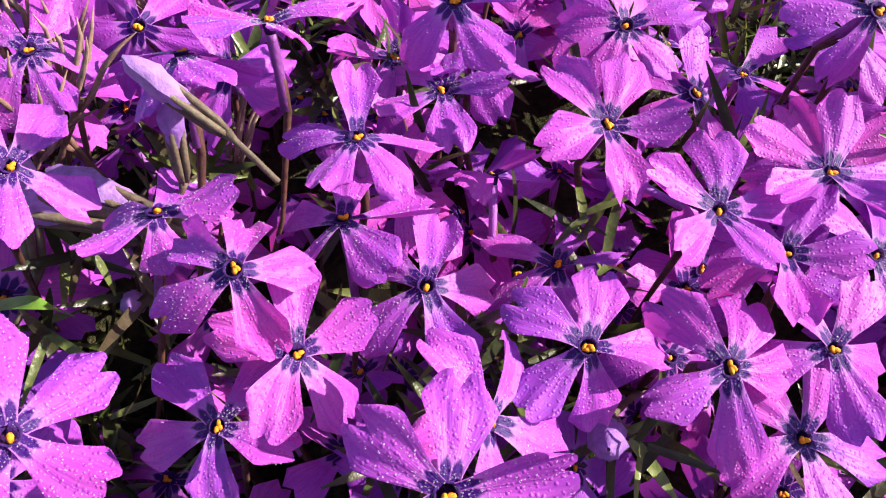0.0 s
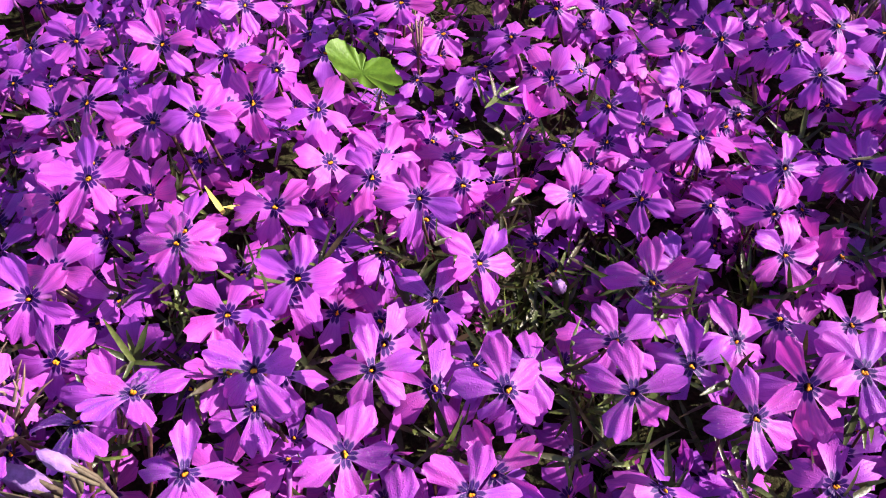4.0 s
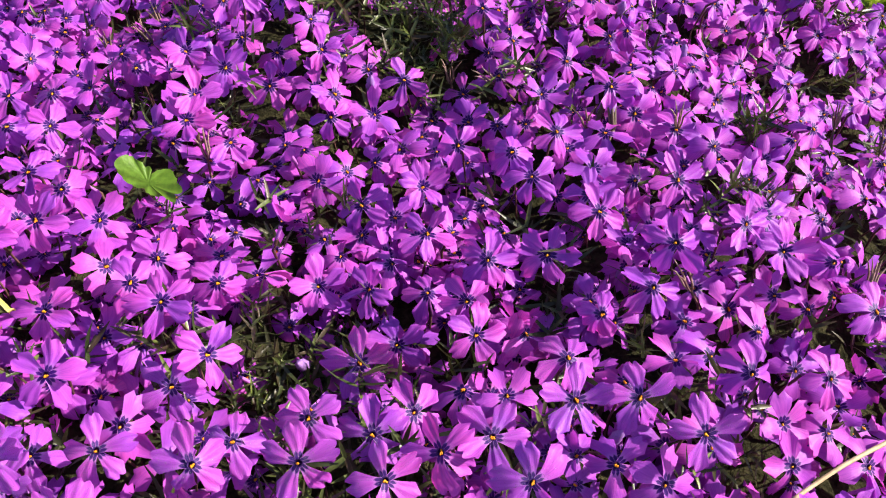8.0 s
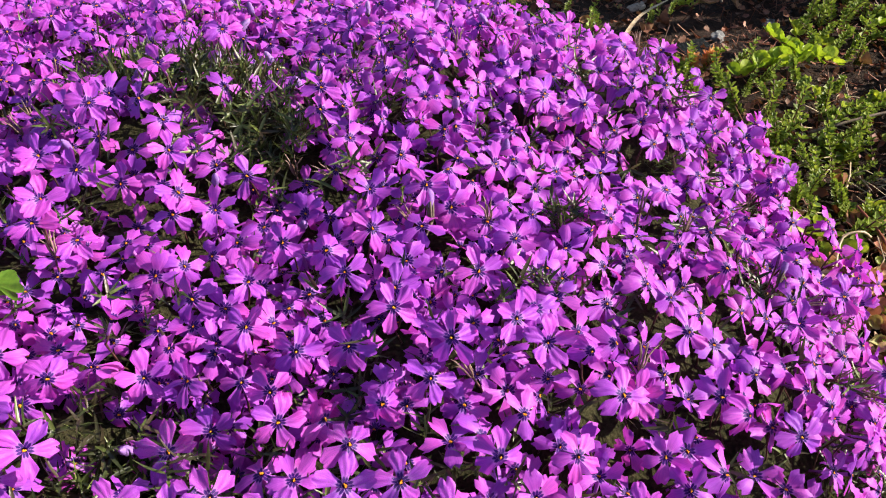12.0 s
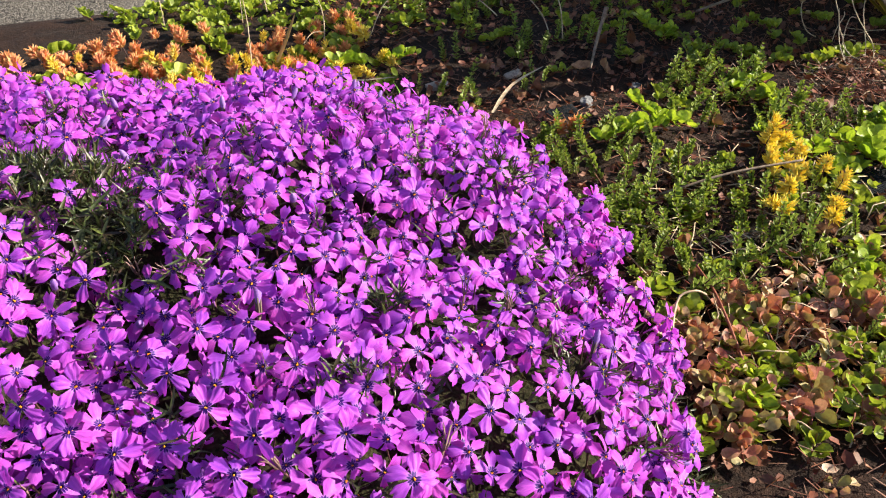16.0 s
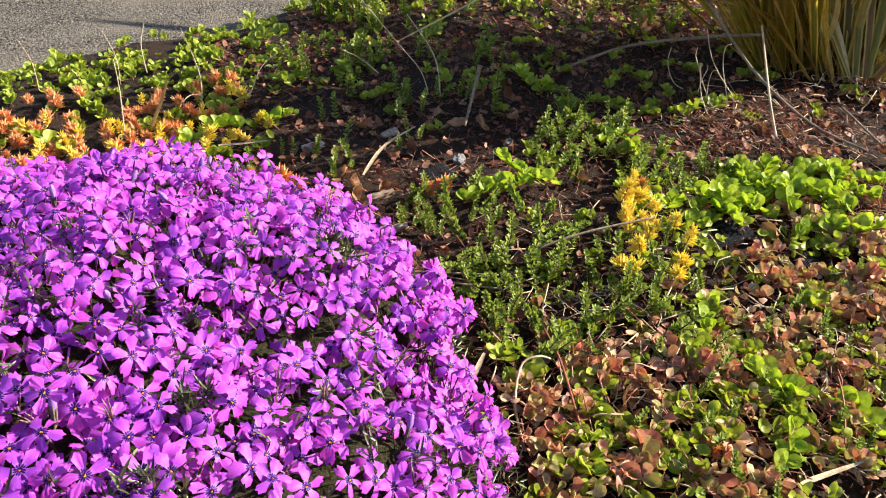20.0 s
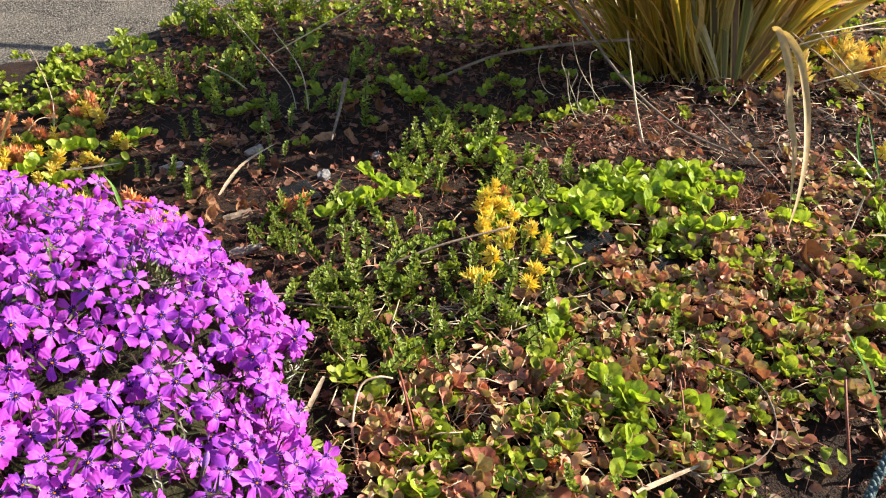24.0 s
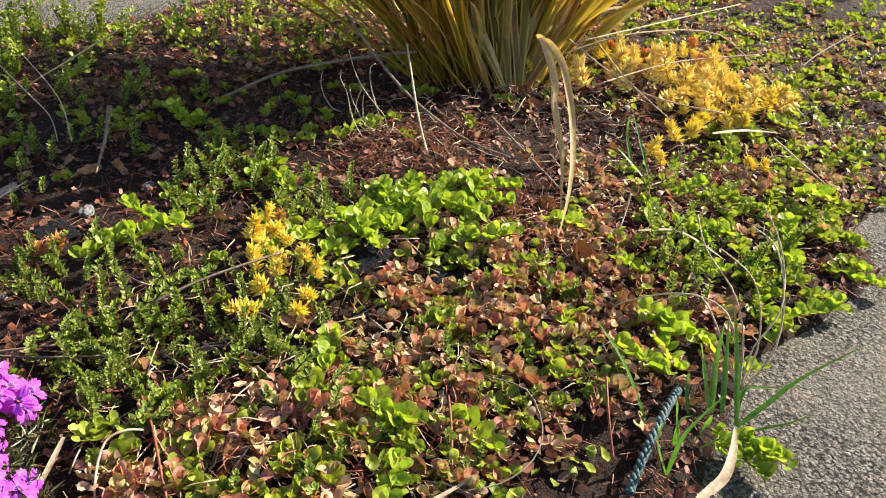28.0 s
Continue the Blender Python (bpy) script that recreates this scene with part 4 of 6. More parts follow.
SPENT = [spent_calyx_mesh(s) for s in range(3)]
for x, y, z, a, b in ((-0.031, 0.094, 0.139, -0.3, 0.2), (-0.027, 0.096, 0.140, 0.1, 0.1), (-0.023, 0.092, 0.137, 0.2, -0.1), (-0.020, 0.090, 0.136, 0.5, 0.1),
                      (-0.029, 0.086, 0.134, -0.2, -0.3), (-0.024, 0.084, 0.132, 0.6, -0.2)):
    part("spent_calyx", rng.choice(SPENT), phlox, HOME @ facing((x, y, z), (a, b, 0.8), rng.uniform(0, 72), 1.0), "withered straw-brown calyx")
for i in range(60):
    x, y = rng.uniform(-0.03, 0.36), rng.uniform(0.05, 0.55)
    if mound_share(x, y) < 0.95:
        part("spent_calyx", rng.choice(SPENT), phlox, HOME @ facing((x, y, mound_z(x, y) - rng.uniform(0.001, 0.008)), mound_normal(x, y) + Vector((rng.gauss(0, 0.4), rng.gauss(0, 0.4), 0)), rng.uniform(0, 72), 0.95))
for i in range(52):
    x, y = rng.uniform(-0.05, 0.37), rng.uniform(0.03, 0.56)
    if i > 40:
        x, y = rng.gauss(0.07, 0.03), rng.gauss(0.345, 0.03)
    if mound_share(x, y) < 0.97:
        bud((x, y, mound_z(x, y) + rng.uniform(-0.008, 0.000)), mound_normal(x, y) + Vector((rng.gauss(0, 0.5), rng.gauss(0, 0.5), 0)), rng.uniform(0.65, 0.9))


# ---- low plants of the bed ----
def round_leaf(radius, cup, fold, rings=3, sides=12):
    """A rounded leaf on a short stalk, along +y from its node."""
    verts, uvs = [(0, 0.0, 0)], [(0.5, 0)]
    faces = []
    for r in range(1, rings + 1):
        q = r / rings
        for s in range(sides):
            a = 2 * math.pi * s / sides
            x = radius * q * math.sin(a) * 0.92
            y = 0.0022 + radius * (1 - q * math.cos(a)) * (1.0 if r == rings else 1.0)
            if r == rings and s == 0:
                y = 0.0
            verts.append((x, y, cup * radius * q * q + fold * abs(x) + 0.08 * radius * math.sin(3 * a) * q))
            uvs.append((0.5 + 0.5 * q * math.sin(a), q))
    mid = len(verts)
    verts.append((0, 0.0022 + radius, 0))
    uvs.append((0.5, 0.5))
    for s in range(sides):
        t = (s + 1) % sides
        faces.append((mid, 1 + s, 1 + t))
        for r in range(rings - 1):
            faces.append((1 + r * sides + s, 1 + (r + 1) * sides + s, 1 + (r + 1) * sides + t, 1 + r * sides + t))
    return verts[1:], [tuple(i - 1 for i in f) for f in faces], uvs[1:]


def runner_kind(name, label, mat_name, count, radius, seed, curl, pairs, joined=False, spacing=1.15, rise=(5, 55)):
    """Prototypes of a creeping runner: a stalk with round leaves in pairs."""
    a = random.Random(seed)
    leaves = [mesh_of("leaf", *round_leaf(radius * a.uniform(0.85, 1.15), a.uniform(-0.1, 0.35) * curl, a.uniform(-0.1, 0.5) * curl)[:2], M[mat_name]) for i in range(4)]
    made = []
    for k in range(count):
        base = thing(name, label, "ground cover", name + "s in the bed")
        n = pairs + k % 3
        step = radius * spacing
        pts, way, at = [], a.uniform(-0.3, 0.3), Vector((0, 0, 0.003))
        for i in range(n + 1):
            pts.append(at.copy())
            way += a.uniform(-0.28, 0.28)
            at = at + Vector((math.sin(way) * step, math.cos(way) * step, a.uniform(-0.0015, 0.0030)))
        v, f = tube(pts, 0.0007, 5)
        part("stem", mesh_of("stem", v, f, M["runner"]), base)
        heap = Heap()
        for i in range(1, n + 1):
            along = (pts[i] - pts[i - 1]).normalized()
            yaw = math.degrees(math.atan2(-along.x, along.y))
            for side in (-1, 1):
                m = pose(*pts[i], 0, 0, yaw + side * a.uniform(55, 95)) @ pose(0, 0, 0, a.uniform(*rise), a.uniform(-25, 25), 0) @ Matrix.Scale(a.uniform(0.7, 1.05) * (1 - 0.35 * (i == n)), 4)
                if joined:
                    heap.add(*round_leaf(radius, a.uniform(-0.1, 0.35) * curl, a.uniform(-0.1, 0.5) * curl, 2, 10), m)
                else:
                    part("leaf", a.choice(leaves), base, m)
        if joined:
            part("foliage", heap.mesh("foliage", M[mat_name]), base)
        made.append(base)
    return made


def hide_first(kinds):
    """The prototypes themselves get a place too: they are used up first."""
    return [[k, True] for k in kinds]


def scatter(kinds, spots, turn=(0, 360), size=(0.8, 1.15), tilt=12, lift=0.0):
    """Puts copies of the kinds at the spots, the prototypes first."""
    for x, y in spots:
        z = max(ground_z(x, y), road_z(x, y)) + lift
        m = pose(x, y, z, rng.uniform(-tilt, tilt), rng.uniform(-tilt, tilt), rng.uniform(*turn)) @ Matrix.Scale(rng.uniform(*size), 4)
        fresh = [k for k in kinds if k[1]]
        if fresh:
            fresh[0][1] = False
            fresh[0][0].matrix_basis = m
        else:
            kind = rng.choice(kinds)[0]
            copy_thing(kind, m @ Matrix.Scale(1 / kind.scale.x, 4))


def cloud(n, *ellipses, gap=0.0, keep=None):
    """n places spread over ellipses (x, y, half-width, half-depth), off the phlox and on the bed."""
    got = []
    guard = 0
    while len(got) < n and guard < 20000:
        guard += 1
        a, b, c, d = rng.choice(ellipses)
        r, t = math.sqrt(rng.random()), rng.uniform(0, 2 * math.pi)
        x, y = a + c * r * math.cos(t), b + d * r * math.sin(t)
        if mound_share(x, y) < 1.06 or edge_distance(BED_EDGE, x, y) < 0.008:
            continue
        if keep and not keep(x, y):
            continue
        if gap and any((x - p) ** 2 + (y - q) ** 2 < gap * gap for p, q in got):
            continue
        got.append((x, y))
    return got


green = hide_first(runner_kind("moneywort_runner", "bright yellow-green moneywort runner with round leaves", "jenny", 5, 0.0066, 11, 1.5, 7, False, 0.82, (18, 68)))
dull = hide_first(runner_kind("moneywort_sprig", "dull green moneywort sprig with small round leaves", "jenny_mass", 5, 0.0050, 12, 1.4, 5, True, 0.85, (15, 65)))
brown = hide_first(runner_kind("bronze_runner", "bronze-brown moneywort runner with fading round leaves", "bronze", 5, 0.0051, 13, 2.0, 5, False, 1.0, (5, 85)))
far_green = hide_first(runner_kind("moneywort_patch", "yellow-green moneywort shoot with round leaves", "jenny_mass", 5, 0.0068, 14, 1.4, 7, True, 0.85, (15, 65)))
fading = hide_first(runner_kind("fading_runner", "tan and rust fading moneywort runner with cupped leaves", "bronze_mass", 5, 0.0048, 16, 2.0, 6, True, 1.0, (5, 85)))
far_brown = hide_first(runner_kind("bronze_shoot", "small bronze moneywort shoot with withered leaves", "bronze_mass", 5, 0.0048, 15, 1.6, 4, True))
scatter(green, cloud(32, (0.66, 0.50, 0.06, 0.06), (0.73, 0.47, 0.06, 0.05), (0.78, 0.52, 0.05, 0.03), gap=0.014), lift=0.006)
scatter(green, [(0.448, 0.535), (0.465, 0.545), (0.505, 0.560), (0.520, 0.57), (0.20, 0.675), (0.175, 0.665), (0.225, 0.67), (0.27, 0.72), (0.285, 0.735),
                (0.60, 0.775), (0.62, 0.78), (0.64, 0.62), (0.66, 0.64), (0.57, 0.33), (0.60, 0.255), (0.62, 0.262), (0.45, 0.26), (0.55, 0.21), (0.90, 0.225), (0.96, 0.24), (1.06, 0.255)], lift=0.006)
scatter(green, [(0.782, 0.172), (0.790, 0.170), (0.797, 0.168), (0.786, 0.182)], turn=(165, 205), size=(0.7, 0.85), lift=0.006)
scatter(green, [(0.835, 0.212), (0.865, 0.238), (0.93, 0.245), (0.985, 0.25), (1.04, 0.262)], turn=(195, 285), size=(0.55, 0.75), lift=0.004)
scatter(green, cloud(18, (0.86, 0.36, 0.14, 0.08), (1.0, 0.36, 0.10, 0.08), (0.80, 0.24, 0.05, 0.04), (0.96, 0.30, 0.06, 0.05), gap=0.022), lift=0.004)
scatter(far_green, cloud(95, (1.45, 0.75, 0.35, 0.22), (1.25, 0.95, 0.3, 0.2), (1.10, 0.40, 0.12, 0.08), (1.3, 0.5, 0.2, 0.1), gap=0.022), size=(0.5, 0.95))
scatter(dull, cloud(110, (0.35, 1.05, 0.25, 0.10), (0.20, 0.95, 0.15, 0.07), (0.5, 1.15, 0.15, 0.08), (0.05, 0.93, 0.1, 0.04), (0.25, 0.86, 0.16, 0.05), gap=0.014), size=(0.6, 1.05))
scatter(far_green, cloud(24, (0.35, 1.05, 0.25, 0.10), (0.20, 0.95, 0.15, 0.07), (0.5, 1.15, 0.15, 0.08), (0.05, 0.93, 0.1, 0.04), gap=0.02), size=(0.6, 1.0))
scatter(dull, cloud(95, (0.72, 0.70, 0.10, 0.06), (0.80, 0.80, 0.10, 0.08), (0.58, 0.28, 0.12, 0.06), (0.44, 0.28, 0.05, 0.08), (0.65, 0.30, 0.12, 0.08), (0.48, 0.24, 0.08, 0.05), (0.75, 0.75, 0.25, 0.15), (0.60, 0.70, 0.2, 0.15), gap=0.013))
scatter(dull, cloud(45, (0.52, 0.24, 0.10, 0.05), (0.62, 0.28, 0.12, 0.07), (0.74, 0.38, 0.08, 0.06), (0.46, 0.42, 0.06, 0.10), (0.54, 0.42, 0.06, 0.08), gap=0.016), size=(0.5, 0.85), lift=0.005)
scatter(brown, cloud(42, (0.56, 0.27, 0.12, 0.06), (0.66, 0.30, 0.12, 0.08), (0.72, 0.40, 0.06, 0.06), (0.52, 0.25, 0.08, 0.05), (0.72, 0.24, 0.07, 0.06), gap=0.013), size=(0.65, 1.05), lift=0.004)
scatter(fading, cloud(48, (0.50, 0.24, 0.10, 0.06), (0.58, 0.27, 0.12, 0.07), (0.66, 0.29, 0.10, 0.08), (0.74, 0.36, 0.08, 0.08), (0.44, 0.27, 0.04, 0.06), gap=0.012), lift=0.003)
scatter(far_green, cloud(74, (1.35, 0.62, 0.25, 0.14), (1.55, 0.80, 0.25, 0.2), (1.10, 0.31, 0.14, 0.06), (0.98, 0.28, 0.10, 0.05), (1.25, 0.40, 0.14, 0.06), gap=0.018), size=(0.45, 0.85))
scatter(far_brown, cloud(70, (1.35, 0.70, 0.35, 0.2), (1.6, 0.8, 0.3, 0.25), (1.15, 0.42, 0.15, 0.1), gap=0.018), size=(0.6, 1.1))
scatter(far_brown, cloud(95, (0.9, 0.42, 0.2, 0.12), (1.1, 0.9, 0.4, 0.2), (0.62, 0.28, 0.16, 0.08), (0.80, 0.30, 0.10, 0.08), gap=0.012))


def sprig_kind(name, label, mat_name, count, height, leaf, whorls, seed, per=4, tufted=0.0, shoots=1, slim=0.13):
    """Small upright shoots: a stalk with many little leaves."""
    a = random.Random(seed)
    made = []
    for k in range(count):
        base = thing(name, label, "shoot", name + "s in the bed")
        heap, stalks = Heap(), Heap()
        for shoot in range(shoots):
            h = height * a.uniform(0.65, 1.25)
            root = Vector((a.gauss(0, 0.006), a.gauss(0, 0.006), 0)) * (shoot > 0)
            bend = (a.uniform(-0.4, 0.4) * h, a.uniform(-0.4, 0.4) * h)
            v, f = tube([root + Vector((bend[0] * t * t, bend[1] * t * t, h * t)) for t in (0, 0.35, 0.7, 1.0)], [0.0007, 0.0006, 0.0005, 0.0004], 5)
            stalks.add(v, f, None, Matrix.Identity(4))
            for w in range(whorls):
                t = (w + 1) / whorls
                if tufted:
                    t = 1 - (1 - t) * tufted
                at = root + Vector((bend[0] * t * t, bend[1] * t * t, h * t))
                for i in range(per):
                    q = leaf * a.uniform(0.75, 1.2) * (1.0 - 0.35 * (w == whorls - 1))
                    wide = q * (slim if tufted else 0.30)
                    if tufted:
                        vv = [(0, 0, 0), (-wide, q * 0.45, 0.10 * q), (0, q * 0.5, -wide), (wide, q * 0.45, 0.10 * q), (0, q, 0.0)]
                        ff = [(0, 2, 1), (0, 3, 2), (1, 2, 4), (2, 3, 4), (0, 1, 4, 3)]
                    else:
                        vv = [(0, 0, 0), (-wide * 0.75, q * 0.30, 0.07 * q), (-wide, q * 0.62, 0.12 * q), (-wide * 0.45, q * 0.92, 0.05 * q), (0, q, 0.0), (wide * 0.45, q * 0.92, 0.05 * q), (wide, q * 0.62, 0.12 * q), (wide * 0.75, q * 0.30, 0.07 * q), (0, q * 0.5, -0.05 * q)]
                        ff = [(8, 1, 0), (8, 2, 1), (8, 3, 2), (8, 4, 3), (8, 5, 4), (8, 6, 5), (8, 7, 6), (8, 0, 7)]
                    rise = a.uniform(0, 40) + 45 * t ** 3 if tufted else a.uniform(15, 45) + 14 * t
                    heap.add(vv, ff, None, Matrix.Translation(at) @ pose(0, 0, 0, 0, 0, i * 360 / per + w * 47 + a.uniform(-15, 15)) @ pose(0, 0, 0, rise, 0, 0))
        part("stem", stalks.mesh("stem", M["stem"]), base)
        part("leaves", heap.mesh("leaves", M[mat_name], False), base)
        made.append(base)
    return made


thyme = hide_first(sprig_kind("thyme_sprig", "green upright thyme sprig with tiny whorled leaves", "thyme", 6, 0.034, 0.0058, 8, 21, 5, 0.0, 2))
foxtail = hide_first(sprig_kind("trailing_stonecrop", "trailing golden stonecrop shoot with feathery needle leaves", "sedum_gold", 5, 0.046, 0.0135, 13, 26, 7, 0.85, 1, 0.09))
angel = hide_first(sprig_kind("yellow_stonecrop", "golden yellow stonecrop shoot with needle leaves", "sedum_yellow", 5, 0.026, 0.0098, 8, 22, 7, 0.55, 1, 0.11))
amber = hide_first(sprig_kind("orange_stonecrop", "orange-tipped stonecrop shoot with needle leaves", "sedum_orange", 5, 0.020, 0.0098, 10, 23, 9, 0.45))
shrub = hide_first(sprig_kind("spurge_shoot", "upright spurge shoot with yellow-green flower heads", "spurge", 6, 0.070, 0.0105, 7, 24, 5, 0.0, 3))
HEADS = random.Random(25)
for base, fresh in shrub:
    heap = Heap()
    for tip in range(6):
        t, r, h = HEADS.uniform(0, 6.3), HEADS.uniform(0.004, 0.026), HEADS.uniform(0.055, 0.095)
        for i in range(9):
            leaf = round_leaf(HEADS.uniform(0.0026, 0.0044), 0.3, 0.3, 2, 8)
            heap.add(*leaf, pose(r * math.cos(t) + HEADS.gauss(0, 0.004), r * math.sin(t) + HEADS.gauss(0, 0.004), h + HEADS.gauss(0, 0.003), HEADS.uniform(0, 50), 0, HEADS.uniform(0, 360)))
        v, f = tube([(0.3 * r * math.cos(t), 0.3 * r * math.sin(t), 0.0), (0.7 * r * math.cos(t), 0.7 * r * math.sin(t), h * 0.6), (r * math.cos(t), r * math.sin(t), h)], 0.0006, 5)
        heap.add(v, f, None, Matrix.Identity(4))
    part("inflorescence", heap.mesh("inflorescence", M["jenny_mass"]), base, label="yellow-green spurge inflorescence")
scatter(thyme, cloud(26, (0.62, 0.33, 0.10, 0.07), (0.70, 0.28, 0.08, 0.05), gap=0.016), size=(0.4, 0.7), tilt=30)
scatter(thyme, cloud(24, (0.97, 0.33, 0.08, 0.06), (0.90, 0.30, 0.05, 0.04), gap=0.014), size=(0.6, 1.1), tilt=26)
scatter(thyme, cloud(18, (0.43, 0.40, 0.04, 0.08), gap=0.010), size=(0.5, 1.0), tilt=28)
scatter(thyme, cloud(118, (0.47, 0.44, 0.075, 0.11), (0.53, 0.40, 0.08, 0.09), (0.43, 0.53, 0.04, 0.05), (0.59, 0.60, 0.05, 0.09), (0.62, 0.66, 0.04, 0.05), (0.66, 0.55, 0.06, 0.04), gap=0.011), size=(0.5, 1.05), tilt=32)
scatter(thyme, cloud(40, (0.55, 0.24, 0.10, 0.06), (0.66, 0.36, 0.14, 0.08), (0.95, 0.40, 0.12, 0.06), (0.35, 0.65, 0.1, 0.05), gap=0.02), size=(0.5, 0.9))
scatter(angel, cloud(17, (0.585, 0.455, 0.020, 0.050), (0.595, 0.49, 0.015, 0.03), (0.57, 0.42, 0.035, 0.03), gap=0.013), size=(0.7, 1.1), tilt=30, lift=0.010)
scatter(foxtail, cloud(34, (1.19, 0.62, 0.09, 0.07), (1.21, 0.57, 0.07, 0.05), (1.12, 0.68, 0.05, 0.04), gap=0.017), size=(0.75, 1.15), tilt=52, lift=0.006)
scatter(angel, cloud(26, (1.19, 0.63, 0.10, 0.09), (1.14, 0.52, 0.06, 0.04), (1.20, 0.54, 0.07, 0.05), (1.28, 0.68, 0.06, 0.07), (1.10, 0.74, 0.08, 0.04), gap=0.010), size=(0.8, 1.2), tilt=30, lift=0.004)
scatter(angel, [(1.0, 0.49), (1.015, 0.495), (1.01, 0.478), (1.06, 0.497), (1.11, 0.42), (1.10, 0.43), (0.325, 0.563), (0.33, 0.548), (0.255, 0.60), (0.27, 0.615), (0.165, 0.655), (0.18, 0.64), (0.205, 0.645), (0.26, 0.80), (0.275, 0.79)])
scatter(amber, [(0.514, 0.226)], size=(0.6, 0.7))
scatter(amber, [(0.605, 0.522), (0.42, 0.56), (0.43, 0.565), (0.308, 0.592), (0.30, 0.60)], tilt=20)
scatter(amber, cloud(104, (0.07, 0.78, 0.10, 0.06), (0.14, 0.72, 0.08, 0.06), (0.05, 0.70, 0.06, 0.05), (0.22, 0.80, 0.06, 0.05), (-0.05, 0.76, 0.06, 0.05), (0.04, 0.74, 0.08, 0.06), gap=0.010), size=(0.6, 1.05), tilt=26)
scatter(angel, cloud(38, (0.10, 0.74, 0.14, 0.08), (0.22, 0.70, 0.08, 0.06), gap=0.015), size=(0.6, 1.0), tilt=20)
scatter(far_green, cloud(20, (0.08, 0.76, 0.15, 0.09), (0.24, 0.72, 0.08, 0.06), gap=0.02), size=(0.7, 1.0))
scatter(far_green, cloud(8, (0.10, 0.80, 0.18, 0.07), (0.20, 0.84, 0.12, 0.05), gap=0.02), size=(0.6, 0.9))
scatter(amber, cloud(9, (1.19, 0.65, 0.12, 0.10), (1.2, 0.72, 0.12, 0.06), gap=0.012), tilt=20)
scatter(shrub, cloud(20, (0.55, 1.09, 0.14, 0.09), (0.70, 1.08, 0.14, 0.10), (0.46, 0.99, 0.06, 0.09), (0.82, 1.00, 0.14, 0.10), (0.40, 1.10, 0.05, 0.05), (0.80, 0.93, 0.10, 0.06), gap=0.028), size=(0.35, 0.7), tilt=16)
scatter(shrub, [(0.50, 1.13), (0.54, 1.15), (0.47, 1.10), (0.45, 0.99), (0.44, 1.03), (0.58, 1.14), (0.40, 1.06)], size=(0.55, 0.8), tilt=10)


# plants in the flax's shade
scatter(dull, cloud(20, (0.52, 0.86, 0.16, 0.08), (0.66, 0.84, 0.12, 0.08), (0.40, 0.84, 0.10, 0.07), gap=0.022), size=(0.5, 0.85))
scatter(far_brown, cloud(20, (0.52, 0.84, 0.18, 0.09), (0.40, 0.74, 0.10, 0.07), (0.66, 0.90, 0.14, 0.08), gap=0.018), size=(0.35, 0.65))
scatter(thyme, cloud(30, (0.46, 0.76, 0.10, 0.06), (0.56, 0.90, 0.12, 0.06), (0.40, 0.90, 0.06, 0.05), gap=0.016), size=(0.7, 1.2), tilt=22)
scatter(far_green, [(0.55, 0.80), (0.575, 0.815), (0.61, 0.80), (0.60, 0.86), (0.44, 0.80), (0.50, 0.94), (0.66, 0.92)], size=(0.6, 0.9))

# ---- flax clump ----
def blade(length, width, arch, fold, seed):
    """A strap leaf along +z that arches over towards +y."""
    a = random.Random(seed)
    rows, verts, uvs = 12, [], []
    twist = a.uniform(-0.5, 0.5)
    for i in range(rows):
        v = i / (rows - 1)
        w = width * (0.42 + 1.35 * v - 1.7 * v ** 3) + 0.0004
        ang = arch * v ** 1.4
        y = length * v * math.sin(ang) * 0.75
        z = length * v * math.cos(ang * 0.9)
        for u in (-1, -0.5, 0, 0.5, 1):
            verts.append((u * w * math.cos(twist * v), y + abs(u) * w * fold + u * w * math.sin(twist * v), z))
            uvs.append((0.5 + 0.5 * u, v * length * 20))
    return verts, grid_faces(rows, 5), uvs


def blade_mesh(mat_name, *shape):
    verts, faces, uvs = blade(*shape)
    return mesh_of("blade", verts, faces, M[mat_name], uvs)


flax = thing("flax_clump", "clump of golden-brown strap-leaved flax in the bed", "grassy plant", m=pose(0.978, 0.785, ground_z(0.978, 0.785) - 0.004))
BLADES = [blade_mesh("blade", rng.uniform(0.33, 0.47), rng.uniform(0.0060, 0.0105), rng.uniform(0.05, 0.65), rng.uniform(-0.3, 0.5), 60 + i) for i in range(8)]
DRY = [blade_mesh("blade_dry", rng.uniform(0.16, 0.34), rng.uniform(0.0020, 0.0044), rng.uniform(0.10, 0.8), rng.uniform(-0.3, 0.5), 80 + i) for i in range(4)]
# two extra-long blades reaching out of view, added to streak the road with shadow
SHADOW_BLADES = [blade_mesh("blade", 0.66 + 0.03 * i, 0.0095, 0.02, 0.3, 75 + i) for i in range(2)]
for i in range(2):
    part("blade", SHADOW_BLADES[i % 2], flax, pose(rng.gauss(0, 0.02), 0.005, 0, -40.5 + 1.6 * i, 0, rng.gauss(0, 2.5)) @ pose(0, 0, 0, 0, 0, 70))
